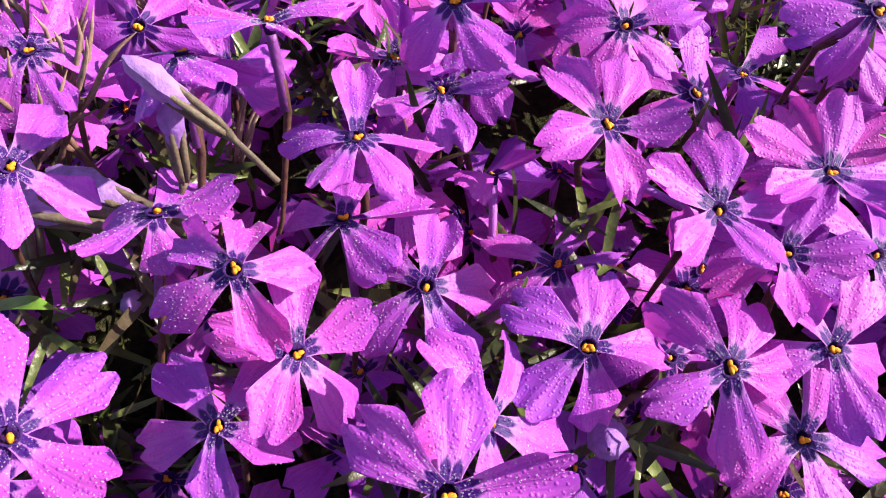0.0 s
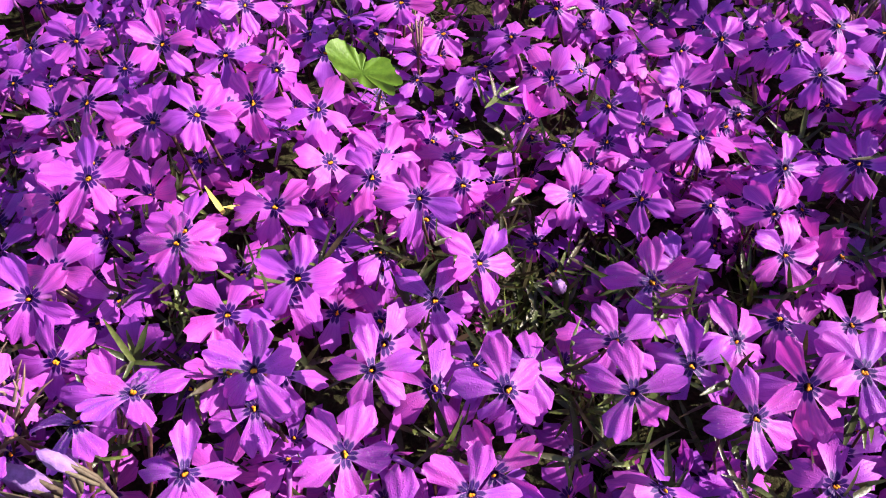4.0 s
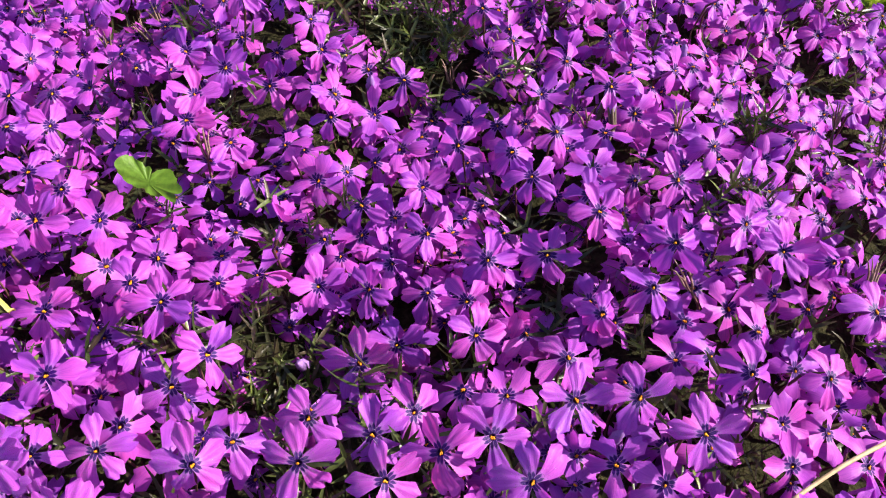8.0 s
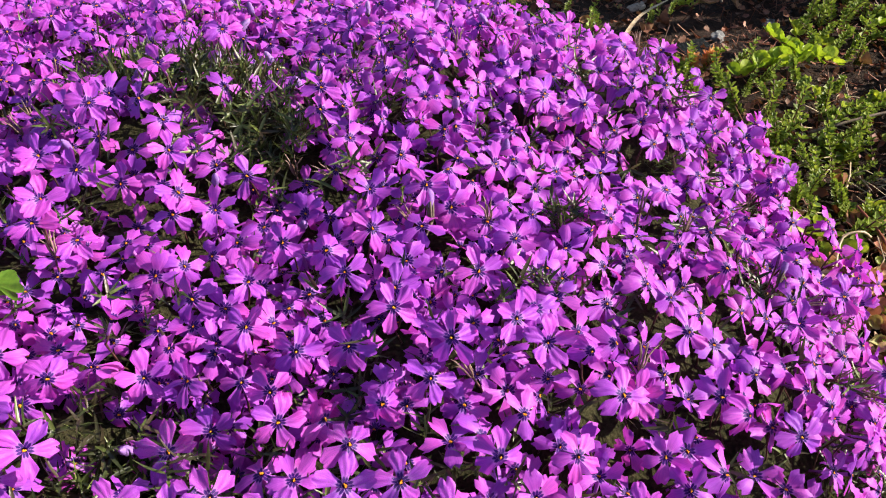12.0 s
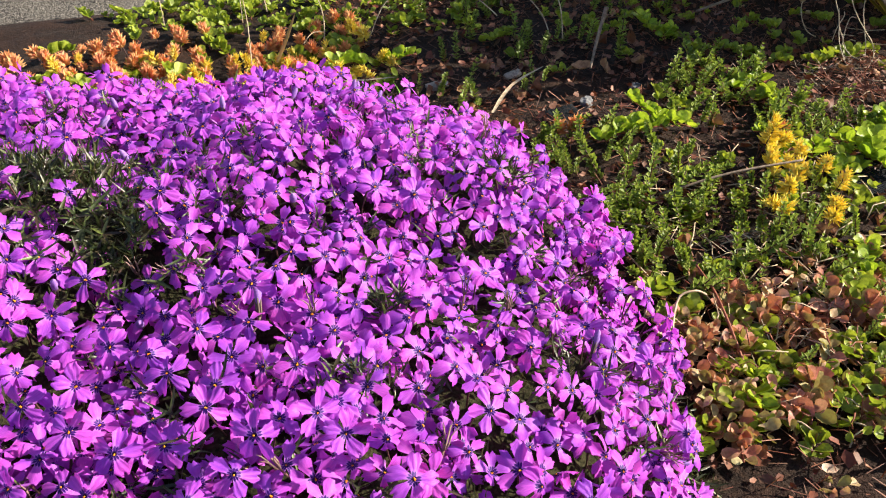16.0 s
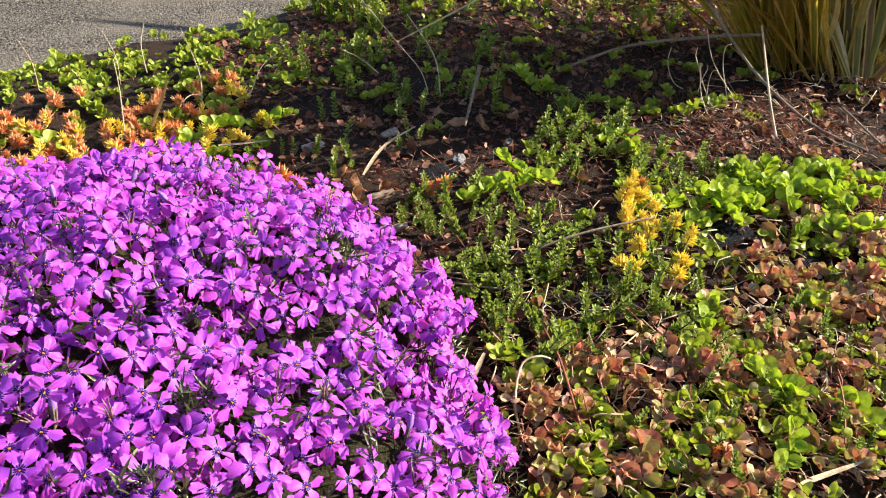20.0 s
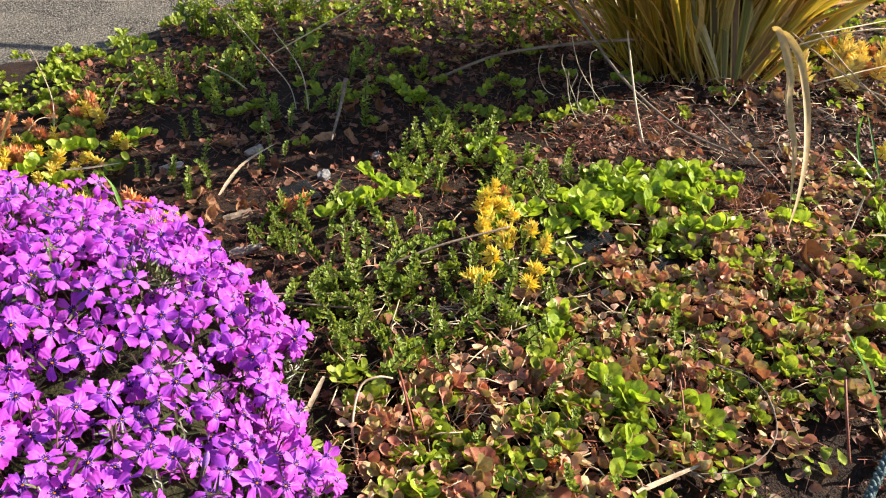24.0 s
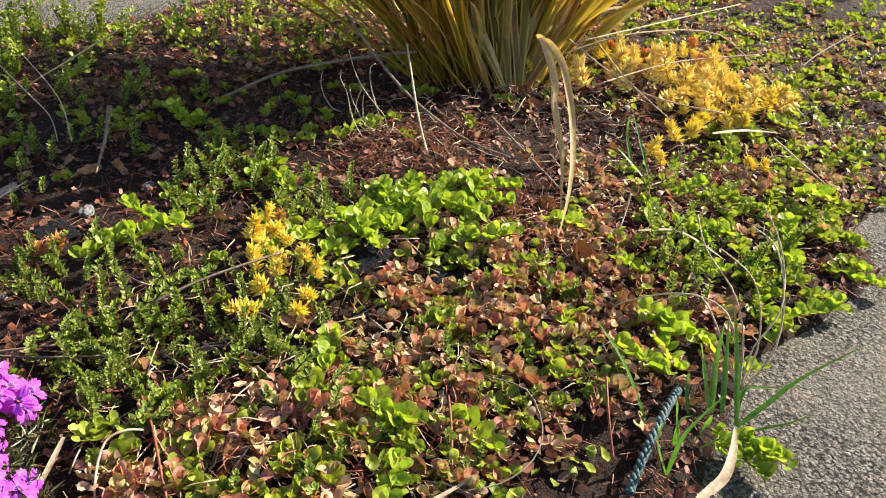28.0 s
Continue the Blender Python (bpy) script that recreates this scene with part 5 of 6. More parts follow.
for i in range(265):
    r, t = math.sqrt(rng.random()), rng.uniform(0, 2 * math.pi)
    p, q = 0.092 * r * math.cos(t), 0.070 * r * math.sin(t)
    x, y = 0.8 * p + 0.6 * q, -0.6 * p + 0.8 * q
    yaw = math.degrees(math.atan2(y if y > 0 else -0.3 * y, x)) - 90 + rng.gauss(0, 20)
    lean = -(4 + 34 * r * r) * (1.25 if x > 0.02 else 1.0)
    part("blade", rng.choice(DRY if rng.random() < 0.22 else BLADES), flax, pose(x, y, 0, lean + rng.gauss(0, 6), rng.gauss(0, 9), yaw) @ pose(0, 0, 0, 0, 0, 180 + rng.gauss(0, 15)) @ Matrix.Rotation(radians(180), 4, "Z"))


def stalk_thing(name, label, stops, r0, r1, mat_name, sides=6, group="dry stalks on the bed"):
    pts = curve_points(stops, 16)
    radii = [0.8 * (r0 + (r1 - r0) * i / 15) for i in range(16)]
    home = Vector(stops[0])
    v, f = tube([p - home for p in pts], radii, sides)
    return thing(name, label, "dry stalk", group, me=mesh_of(name, v, f, M[mat_name]), m=Matrix.Translation(home))


def strap(name, label, stops, width, mat_name, group="", category="leaf blade", flat=Vector((0, 0, 1))):
    """A flat blade along a smooth line, slightly folded."""
    count = 16 if len(stops) < 7 else 40
    pts = curve_points(stops, count)
    home = Vector(stops[0])
    verts = []
    for i, p in enumerate(pts):
        way = (pts[min(i + 1, count - 1)] - pts[max(i - 1, 0)]).normalized()
        side = way.cross(flat).normalized()
        up = side.cross(way)
        v = i / (count - 1)
        w = width * min(1.0, 0.55 + 2.2 * v) * (1 - v ** 3 * 0.94)
        for u in (-1, 0, 1):
            verts.append(p - home + side * u * w + up * (abs(u) * w * 0.35))
    return thing(name, label, category, group, me=mesh_of(name, verts, grid_faces(count, 3), M[mat_name]), m=Matrix.Translation(home))


# lobed green leaf lying on the phlox: two broad, toothed lobes about a notch
LEAF_EDGE = [(-11.5, 0.8), (-9.6, 4.6), (-6.2, 4.4), (-3.0, 3.4), (-1.4, 4.0), (-0.6, 0.9), (1.8, 4.6), (4.6, 5.6), (6.2, 4.4), (8.6, 2.2), (11.6, 0.2), (9.4, -1.4), (10.6, -4.0), (6.0, -3.0), (2.2, -4.2), (-0.6, -3.0), (-4.4, -3.6), (-8.2, -2.4)]


def lobed_leaf(scale):
    rim = []
    for i, (x, y) in enumerate(LEAF_EDGE):
        p, q = LEAF_EDGE[(i + 1) % len(LEAF_EDGE)]
        for t in (0.0, 0.25, 0.5, 0.75):
            bulge = 0.45 * math.sin(math.pi * t) + 0.16 * math.sin(4 * math.pi * t + i)
            n = Vector((q - y, x - p)).normalized()
            rim.append((x + (p - x) * t - n.x * bulge, y + (q - y) * t - n.y * bulge))
    verts, faces, sides = [], [], len(rim)
    for ring in range(1, 5):
        f = ring / 4
        for i, (x, y) in enumerate(rim):
            px, py = x * f, -1.2 + (y + 1.2) * f
            verts.append((px * scale, py * scale, scale * (0.055 * px * px * 0.35 - 0.10 * abs(py) + 0.35 * f * f * math.sin(i * 0.9))))
    verts.append((0, -1.2 * scale, 0))
    for i in range(sides):
        j = (i + 1) % sides
        faces.append((len(verts) - 1, i, j))
        for r in range(3):
            faces.append((r * sides + i, (r + 1) * sides + i, (r + 1) * sides + j, r * sides + j))
    return verts, faces


thing("lobed_leaf", "bright green lobed leaf lying on the phlox flowers", "leaf", me=mesh_of("lobed_leaf", *lobed_leaf(0.00096), M["leaf"]),
      m=facing((0.0315, 0.1925, 0.1375), (0.12, -0.62, 0.78), -32))
for x, y, spin in ((0.002, 0.147, 20), (0.006, 0.150, 100), (0.0, 0.143, 170)):
    thing("grass_sprig", "short yellow-green leaf between phlox flowers", "leaf", "yellow-green leaves in the phlox",
          me=mesh_of("grass_sprig", *needle_shape(0.008, 0.0010, 0.2), M["sedum_yellow"]), m=facing((x, y, mound_z(x, y) - 0.009), (0.2, -0.3, 0.8), spin) @ pose(0, 0, 0, 35))


# dead leaves, each with its own curl
def dead_leaf(size, curl, seed):
    a = random.Random(seed)
    rows, cols, verts = 12, 7, []
    for i in range(rows):
        v = i / (rows - 1)
        w = size * 0.36 * math.sin(math.pi * min(0.985, 0.04 + v * 0.95)) ** 0.75
        for j in range(cols):
            u = 2 * j / (cols - 1) - 1
            z = curl * size * (0.35 * u * u * (0.3 + v) + 0.25 * (v - 0.5) ** 2 * 2) + 0.03 * size * math.sin(5 * v + 3 * u + seed) + 0.028 * size * math.sin(15 * (v - 0.35 * abs(u)))
            verts.append((u * w * (1 + 0.08 * a.uniform(-1, 1)), size * (v - 0.5), z))
    return verts, grid_faces(rows, cols)


DEAD = [mesh_of("dead_leaf", *dead_leaf(a, b, s), M["dead"]) for s, (a, b) in enumerate(((0.018, 0.9), (0.014, 1.3), (0.022, 0.6), (0.012, 1.7), (0.016, -0.8), (0.010, 1.1)))]
WITHERED = "curled brown dead leaf on the bed"
for x, y in cloud(120, (0.55, 0.66, 0.20, 0.10), (0.62, 0.30, 0.18, 0.10), (0.62, 0.30, 0.18, 0.10), (0.82, 0.42, 0.14, 0.14), (0.95, 0.60, 0.2, 0.1), (0.36, 0.62, 0.1, 0.06), (0.44, 0.30, 0.05, 0.1), (0.8, 0.25, 0.08, 0.06), gap=0.012):
    thing("dead_leaf", WITHERED, "dead leaf", "dead leaves on the bed", me=rng.choice(DEAD),
          m=pose(x, y, ground_z(x, y) + rng.uniform(0.004, 0.010), rng.gauss(0, 30), rng.gauss(0, 30), rng.uniform(0, 360)))
for x, y, size, spin in ((0.615, 0.294, 0.022, 70), (0.819, 0.362, 0.030, 20), (0.813, 0.306, 0.026, 120), (0.375, 0.27, 0.030, 10), (0.68, 0.33, 0.017, 200)):
    thing("withered_leaf", "large ribbed dark brown withered leaf", "dead leaf", me=mesh_of("withered_leaf", *dead_leaf(size, 1.3, int(spin)), M["dead"]),
          m=pose(x, y, ground_z(x, y) + 0.006, 12, -10, spin))

# litter: fragments and thin bits over all the soil
litter = Heap()
FLAKE = [((-0.5, -1, 0.0), (0.4, -0.8, 0.15), (0.6, 0.3, 0.0), (0.1, 1, 0.2), (-0.6, 0.4, 0.1), (0, 0, -0.15))]
for i in range(35000):
    if i > 28000:
        x, y = rng.uniform(0.35, 1.3), rng.uniform(0.88, 1.32)
    elif i < 22000:
        x, y = rng.uniform(0.24, 1.25), rng.uniform(0.08, 1.0)
    else:
        x, y = rng.uniform(0.95, 1.75), rng.uniform(0.25, 1.05)
    if mound_share(x, y) < 1.0 or edge_distance(BED_EDGE, x, y) < 0.004 or noise.noise((x * 16, y * 16, 4.0)) < rng.uniform(-0.9, -0.1):
        continue
    s = rng.choice((0.0012, 0.0017, 0.0024, 0.0032, 0.0042, 0.0054))
    z = ground_z(x, y) + s * 0.5 + rng.uniform(0, 0.005)
    m = pose(x, y, z, rng.gauss(0, 32), rng.gauss(0, 32), rng.uniform(0, 360))
    if rng.random() < 0.50:
        litter.add([(-0.0003, -s * 2.2, 0), (0.0003, -s * 2.2, 0), (0.0002, s * 2.2, 0.0005), (-0.0002, s * 2.2, 0.0005), (0, -s * 2, 0.0005), (0, s * 2, 0.0009)],
                   [(0, 1, 5, 4), (1, 2, 5), (2, 3, 5), (3, 0, 4, 5)], None, m)
    else:
        litter.add([tuple(c * s for c in p) for p in FLAKE[0]], [(0, 1, 5), (1, 2, 5), (2, 3, 5), (3, 4, 5), (4, 0, 5)], None, m)
thing("leaf_litter", "red-brown crumbled leaf litter covering the soil", "leaf litter", kind="stuff", me=litter.mesh("leaf_litter", M["litter"]))

# thin straw-coloured bits
bits = Heap()
for x, y in cloud(950, (0.62, 0.36, 0.22, 0.18), (0.90, 0.55, 0.25, 0.2), (1.1, 0.55, 0.3, 0.25), (0.52, 0.30, 0.14, 0.10)):
    s = rng.uniform(0.004, 0.018)
    bend = rng.uniform(-0.3, 0.3) * s
    v, f = tube([(0, -s, 0), (bend, 0, rng.uniform(0, 0.3) * s), (0, s, 0)], rng.uniform(0.00025, 0.0006), 4)
    bits.add(v, f, None, pose(x, y, ground_z(x, y) + rng.uniform(0.003, 0.012), rng.gauss(0, 12), 0, rng.uniform(0, 360)))
thing("straw_bits", "thin pale bits of dry straw over the bed", "straw", kind="stuff", me=bits.mesh("straw_bits", M["straw"]))

# red thread-like stems in tangles
tangle = Heap()
for x, y in cloud(1500, (0.52, 0.28, 0.12, 0.08), (0.80, 0.45, 0.06, 0.05), (0.83, 0.34, 0.08, 0.06), (0.66, 0.29, 0.14, 0.07), (0.80, 0.62, 0.10, 0.05), (0.95, 0.45, 0.12, 0.08), (1.30, 0.62, 0.25, 0.16)):
    s = rng.uniform(0.004, 0.013)
    v, f = tube([(0, -s, 0), (rng.uniform(-0.4, 0.4) * s, -0.3 * s, rng.uniform(0, 0.4) * s), (rng.uniform(-0.4, 0.4) * s, 0.4 * s, rng.uniform(0, 0.5) * s), (0, s, 0)], rng.uniform(0.00025, 0.00052), 4)
    tangle.add(v, f, None, pose(x, y, ground_z(x, y) + rng.uniform(0.003, 0.014), rng.gauss(0, 25), 0, rng.uniform(0, 360)))
thing("stem_tangle", "tangle of thin red-brown creeping stems over the bed", "stems", kind="stuff", me=tangle.mesh("stem_tangle", M["runner"]))

# small loose carpet of round leaves between the runners
def carpet(name, label, mat_name, n, radius, ellipses, sign):
    heap = Heap()
    shapes = [round_leaf(radius * s, c, f, 2, 8) for s, c, f in ((0.6, 0.5, 0.9), (0.8, 0.2, 0.5), (0.9, -0.5, 0.3), (1.0, 0.5, 0.2))]
    for x, y in cloud(n, *ellipses, keep=lambda x, y: sign * noise.noise((x * 20, y * 20, 7.0)) > 0.02 + rng.uniform(0, 0.15)):
        m = pose(x, y, ground_z(x, y) + rng.uniform(0.001, 0.014), rng.gauss(15, 36), rng.gauss(0, 36), rng.uniform(0, 360))
        heap.add(*rng.choice(shapes), m)
    thing(name, label, "ground cover", kind="stuff", me=heap.mesh(name, M[mat_name]))


carpet("bronze_leaf_carpet", "carpet of bronze and tan fading moneywort leaves", "bronze_mass", 2900, 0.0039,
       [(0.58, 0.27, 0.15, 0.08), (0.70, 0.32, 0.14, 0.10), (0.80, 0.36, 0.12, 0.08), (0.86, 0.48, 0.15, 0.1), (0.44, 0.25, 0.05, 0.08), (1.2, 0.8, 0.4, 0.3), (1.35, 0.62, 0.3, 0.2), (0.85, 1.12, 0.25, 0.10), (1.35, 1.0, 0.3, 0.16), (1.15, 0.40, 0.2, 0.10), (1.45, 0.68, 0.25, 0.16)], -1)
carpet("moneywort_carpet", "carpet of small yellow-green moneywort leaves", "jenny_mass", 3400, 0.0043,
       [(0.70, 0.46, 0.12, 0.10), (0.90, 0.36, 0.16, 0.10), (1.1, 0.42, 0.2, 0.12), (0.60, 0.26, 0.16, 0.08), (1.35, 0.60, 0.3, 0.2), (0.75, 1.0, 0.25, 0.12), (1.4, 0.65, 0.4, 0.25), (1.5, 0.9, 0.4, 0.3), (0.25, 0.90, 0.25, 0.10), (0.85, 1.12, 0.25, 0.10), (1.35, 1.0, 0.3, 0.16)], 1)


# weathered chips of wood and stone
def chip_mesh(name, long, wide, thick, mat, seed):
    a = random.Random(seed)
    bm = bmesh.new()
    bmesh.ops.create_cube(bm, size=1.0)
    bmesh.ops.subdivide_edges(bm, edges=bm.edges[:], cuts=3, use_grid_fill=True)
    for v in bm.verts:
        q = 1 - 0.35 * abs(v.co.x * 2) ** 3
        v.co = Vector((v.co.x * long, v.co.y * wide * q, v.co.z * thick * (1 - 0.5 * abs(v.co.y * 2) ** 2))) + Vector([a.gauss(0, thick * 0.07) for i in range(3)])
    me = bpy.data.meshes.new(name)
    bm.to_mesh(me)
    bm.free()
    me.materials.append(mat)
    return me


for x, y, long, wide, thick, spin, mat_name in ((0.381, 0.516, 0.026, 0.008, 0.007, 5, "chip"), (0.334, 0.682, 0.022, 0.011, 0.005, 10, "chip"), (0.414, 0.698, 0.019, 0.010, 0.005, 25, "chip"),
                                                (0.352, 0.493, 0.022, 0.006, 0.006, 10, "twig"), (0.382, 0.578, 0.026, 0.007, 0.006, 8, "twig"), (0.47, 0.63, 0.013, 0.011, 0.007, 60, "stone"), (0.53, 0.66, 0.010, 0.008, 0.006, 10, "stone")):
    kind_name = "stone_chip" if mat_name == "stone" else "wood_chip"
    thing(kind_name, "small grey stone in dark soil" if mat_name == "stone" else "weathered grey chip of wood on the soil", "stone" if mat_name == "stone" else "wood chip",
          me=chip_mesh(kind_name, long, wide, thick, M[mat_name], int(spin)), m=pose(x, y, ground_z(x, y) + thick * 0.45, 6, -4, spin))


# black woven mesh showing through the plants
def mesh_patch(w, d, step):
    heap = Heap()
    for k in range(int(w / step) + 1):
        x = -w / 2 + k * step
        v, f = tube([(x, -d / 2 + d * i / 8, 0.0004 * ((i + k) % 2)) for i in range(9)], 0.00042, 4)
        heap.add(v, f, None, Matrix.Identity(4))
    for k in range(int(d / step) + 1):
        y = -d / 2 + k * step
        v, f = tube([(-w / 2 + w * i / 8, y, 0.0004 * ((i + k + 1) % 2)) for i in range(9)], 0.00042, 4)
        heap.add(v, f, None, Matrix.Identity(4))
    return heap.mesh("mesh_patch", M["mesh"])


for x, y, w, d, spin in ((0.650, 0.457, 0.050, 0.045, 20), (0.774, 0.528, 0.036, 0.030, 10), (0.697, 0.389, 0.03, 0.03, 30), (0.440, 0.599, 0.03, 0.03, 15)):
    thing("mesh_patch", "black plastic weed mesh lying on the soil", "plastic mesh", "patches of weed mesh", me=mesh_patch(w, d, 0.0018), m=pose(x, y, ground_z(x, y) + 0.006, 4, -3, spin))
stalk_thing("dry_stalk", "long grey dry stalk leaning from the flax clump", [(0.781, 0.764, 0.100), (0.806, 0.677, 0.045), (0.841, 0.606, 0.012), (0.865, 0.545, 0.010)], 0.0022, 0.0016, "twig")
stalk_thing("dry_stalk", "arched grey-brown stalk over shaded soil", [(0.648, 0.789, 0.012), (0.719, 0.792, 0.030), (0.808, 0.767, 0.045), (0.867, 0.751, 0.050)], 0.0020, 0.0028, "twig")
strap("dry_grass_blade", "long tan dead blade propped over the bed", [(0.462, 0.885, 0.015), (0.503, 0.87, 0.041), (0.551, 0.854, 0.072), (0.588, 0.834, 0.098), (0.62, 0.813, 0.122)], 0.0034, "blade_dry", "", "leaf blade")
stalk_thing("dry_stalk", "thin bent brown stalk above the soil", [(0.421, 0.914, 0.060), (0.453, 0.839, 0.030), (0.469, 0.796, 0.015), (0.468, 0.754, 0.006)], 0.0009, 0.0007, "straw")
stalk_thing("dry_stalk", "split grey stalk standing in dark soil", [(0.518, 0.733, 0.045), (0.509, 0.722, 0.020), (0.489, 0.680, 0.004)], 0.0030, 0.0014, "twig")
stalk_thing("curled_stem", "thin curled pale stem standing before the flax", [(0.744, 0.742, 0.046), (0.74, 0.737, 0.033), (0.742, 0.731, 0.02), (0.747, 0.724, 0.01), (0.755, 0.718, 0.006)], 0.0006, 0.0006, "straw")
stalk_thing("curled_stem", "thin curled pale stem standing before the flax", [(0.741, 0.686, 0.069), (0.739, 0.683, 0.06), (0.743, 0.675, 0.047), (0.743, 0.666, 0.029), (0.746, 0.657, 0.015), (0.751, 0.649, 0.005), (0.759, 0.644, 0.004), (0.769, 0.641, 0.006)], 0.0006, 0.0006, "straw")
stalk_thing("curled_stem", "thin curled pale stem standing before the flax", [(0.754, 0.694, 0.047), (0.754, 0.687, 0.034), (0.758, 0.679, 0.021), (0.762, 0.672, 0.01), (0.769, 0.665, 0.005), (0.777, 0.662, 0.006)], 0.0006, 0.0006, "straw")
stalk_thing("curled_stem", "thin curled pale stem standing before the flax", [(0.782, 0.688, 0.069), (0.776, 0.689, 0.065), (0.774, 0.683, 0.049), (0.775, 0.674, 0.033), (0.777, 0.665, 0.017), (0.776, 0.66, 0.006)], 0.0006, 0.0006, "straw")
stalk_thing("curled_stem", "thin curled pale stem standing before the flax", [(0.777, 0.715, 0.034), (0.777, 0.713, 0.03), (0.771, 0.71, 0.019), (0.767, 0.706, 0.006)], 0.0006, 0.0006, "straw")
stalk_thing("curled_stem", "thin curled pale stem standing before the flax", [(0.782, 0.7, 0.033), (0.777, 0.702, 0.033), (0.773, 0.699, 0.023), (0.77, 0.692, 0.006)], 0.0006, 0.0006, "straw")
stalk_thing("curled_stem", "thin curled pale stem standing before the flax", [(0.755, 0.698, 0.084), (0.758, 0.687, 0.062), (0.764, 0.677, 0.046), (0.772, 0.667, 0.033), (0.778, 0.658, 0.023), (0.779, 0.652, 0.012), (0.777, 0.65, 0.006)], 0.0006, 0.0006, "straw")
stalk_thing("straw", "pale dry straw standing beside the flax", [(0.835, 0.718, 0.075), (0.806, 0.635, 0.030), (0.797, 0.595, 0.003)], 0.0014, 0.0018, "straw")
strap("straw_strip", "bleached curved strip of straw on the soil", [(0.370, 0.596, 0.008), (0.396, 0.631, 0.016), (0.432, 0.654, 0.022)], 0.0019, "straw", "", "leaf blade")
stalk_thing("twig", "grey twig through the thyme", [(0.467, 0.445, 0.012), (0.521, 0.447, 0.025), (0.583, 0.450, 0.030)], 0.0016, 0.0012, "twig")
stalk_thing("twig", "grey brown twig lying flat", [(0.352, 0.457, 0.010), (0.399, 0.427, 0.012), (0.443, 0.410, 0.010)], 0.0014, 0.001, "twig")
stalk_thing("twig", "grey brown twig lying flat", [(0.358, 0.448, 0.012), (0.404, 0.433, 0.014), (0.444, 0.422, 0.014)], 0.0014, 0.0009, "twig")
stalk_thing("bent_stem", "pale bent stem rising from the soil", [(0.413, 0.263, 0.002), (0.414, 0.291, 0.015), (0.425, 0.315, 0.025), (0.437, 0.318, 0.028), (0.448, 0.322, 0.020)], 0.001, 0.0009, "straw")
stalk_thing("red_stem", "dark red upright moneywort stem", [(0.446, 0.245, 0.008), (0.448, 0.275, 0.018), (0.453, 0.319, 0.022), (0.454, 0.351, 0.020)], 0.0012, 0.001, "runner")
stalk_thing("red_stem", "dark red branching stem", [(0.700, 0.186, 0.004), (0.710, 0.207, 0.020), (0.725, 0.230, 0.030)], 0.0013, 0.0011, "runner")
stalk_thing("red_stem", "dark red branching stem", [(0.594, 0.206, 0.004), (0.613, 0.241, 0.020), (0.625, 0.265, 0.022)], 0.001, 0.0008, "runner")
strap("straw_strip", "split pale straw beside the phlox", [(0.407, 0.336, 0.020), (0.386, 0.311, 0.010), (0.358, 0.287, 0.002)], 0.0018, "straw", "", "leaf blade")
stalk_thing("wiry_tendril", "thin dark wiry tendril looped over leaves", [(0.655, 0.271, 0.022), (0.675, 0.249, 0.020), (0.666, 0.218, 0.018), (0.648, 0.202, 0.014), (0.621, 0.197, 0.012), (0.596, 0.205, 0.010)], 0.0007, 0.0006, "twig")
strap("straw_strip", "bleached straw strip on brown leaves", [(0.558, 0.201, 0.012), (0.581, 0.203, 0.014), (0.605, 0.205, 0.016)], 0.0018, "straw", "", "leaf blade")
stalk_thing("straw", "pale dry straw across the stonecrop", [(1.075, 0.733, 0.050), (1.072, 0.588, 0.035), (1.136, 0.512, 0.028)], 0.0014, 0.001, "straw")
stalk_thing("straw", "pale dry straw across the stonecrop", [(1.115, 0.732, 0.050), (1.072, 0.609, 0.040), (1.065, 0.514, 0.025)], 0.0011, 0.0009, "straw")
stalk_thing("straw", "pale dry straw across the stonecrop", [(1.034, 0.628, 0.030), (1.183, 0.643, 0.035), (1.317, 0.624, 0.035)], 0.0011, 0.0009, "straw")
strap("straw_strip", "white bleached blade on yellow stonecrop", [(1.063, 0.463, 0.038), (1.107, 0.457, 0.036), (1.143, 0.441, 0.034)], 0.0026, "straw", "", "leaf blade")
stalk_thing("dry_stalk", "grey dry stalk on litter", [(0.902, 0.635, 0.010), (0.888, 0.554, 0.010), (0.876, 0.473, 0.008)], 0.0016, 0.0012, "twig")
strap("straw_strip", "pale curved straw strip", [(0.887, 0.375, 0.015), (0.917, 0.354, 0.018), (0.929, 0.310, 0.012)], 0.0018, "straw", "", "leaf blade")
stalk_thing("straw", "short pale straw standing in the bed", [(0.905, 0.410, 0.030), (0.896, 0.403, 0.015), (0.880, 0.391, 0.006)], 0.0012, 0.001, "straw")
stalk_thing("straw", "thin arched straw over the flax", [(1.036, 0.685, 0.050), (1.125, 0.669, 0.070), (1.257, 0.659, 0.060), (1.285, 0.608, 0.035), (1.257, 0.491, 0.012)], 0.0012, 0.0009, "straw")
stalk_thing("straw", "thin straw across the far bed", [(1.056, 0.690, 0.060), (1.242, 0.727, 0.055), (1.428, 0.764, 0.050)], 0.0013, 0.001, "straw")
stalk_thing("dry_stalk", "grey forked stalk on the far bed", [(1.401, 0.612, 0.012), (1.449, 0.625, 0.020), (1.575, 0.664, 0.020)], 0.0016, 0.001, "twig")
stalk_thing("straw", "thin straw fallen over moneywort", [(1.155, 0.454, 0.020), (1.138, 0.401, 0.018), (1.134, 0.360, 0.010)], 0.0012, 0.001, "straw")
stalk_thing("thin_straw", "fine pale straw rising at the asphalt edge", [(0.146, 0.837, 0.005), (0.144, 0.855, 0.030), (0.132, 0.880, 0.050)], 0.0007, 0.0005, "straw")
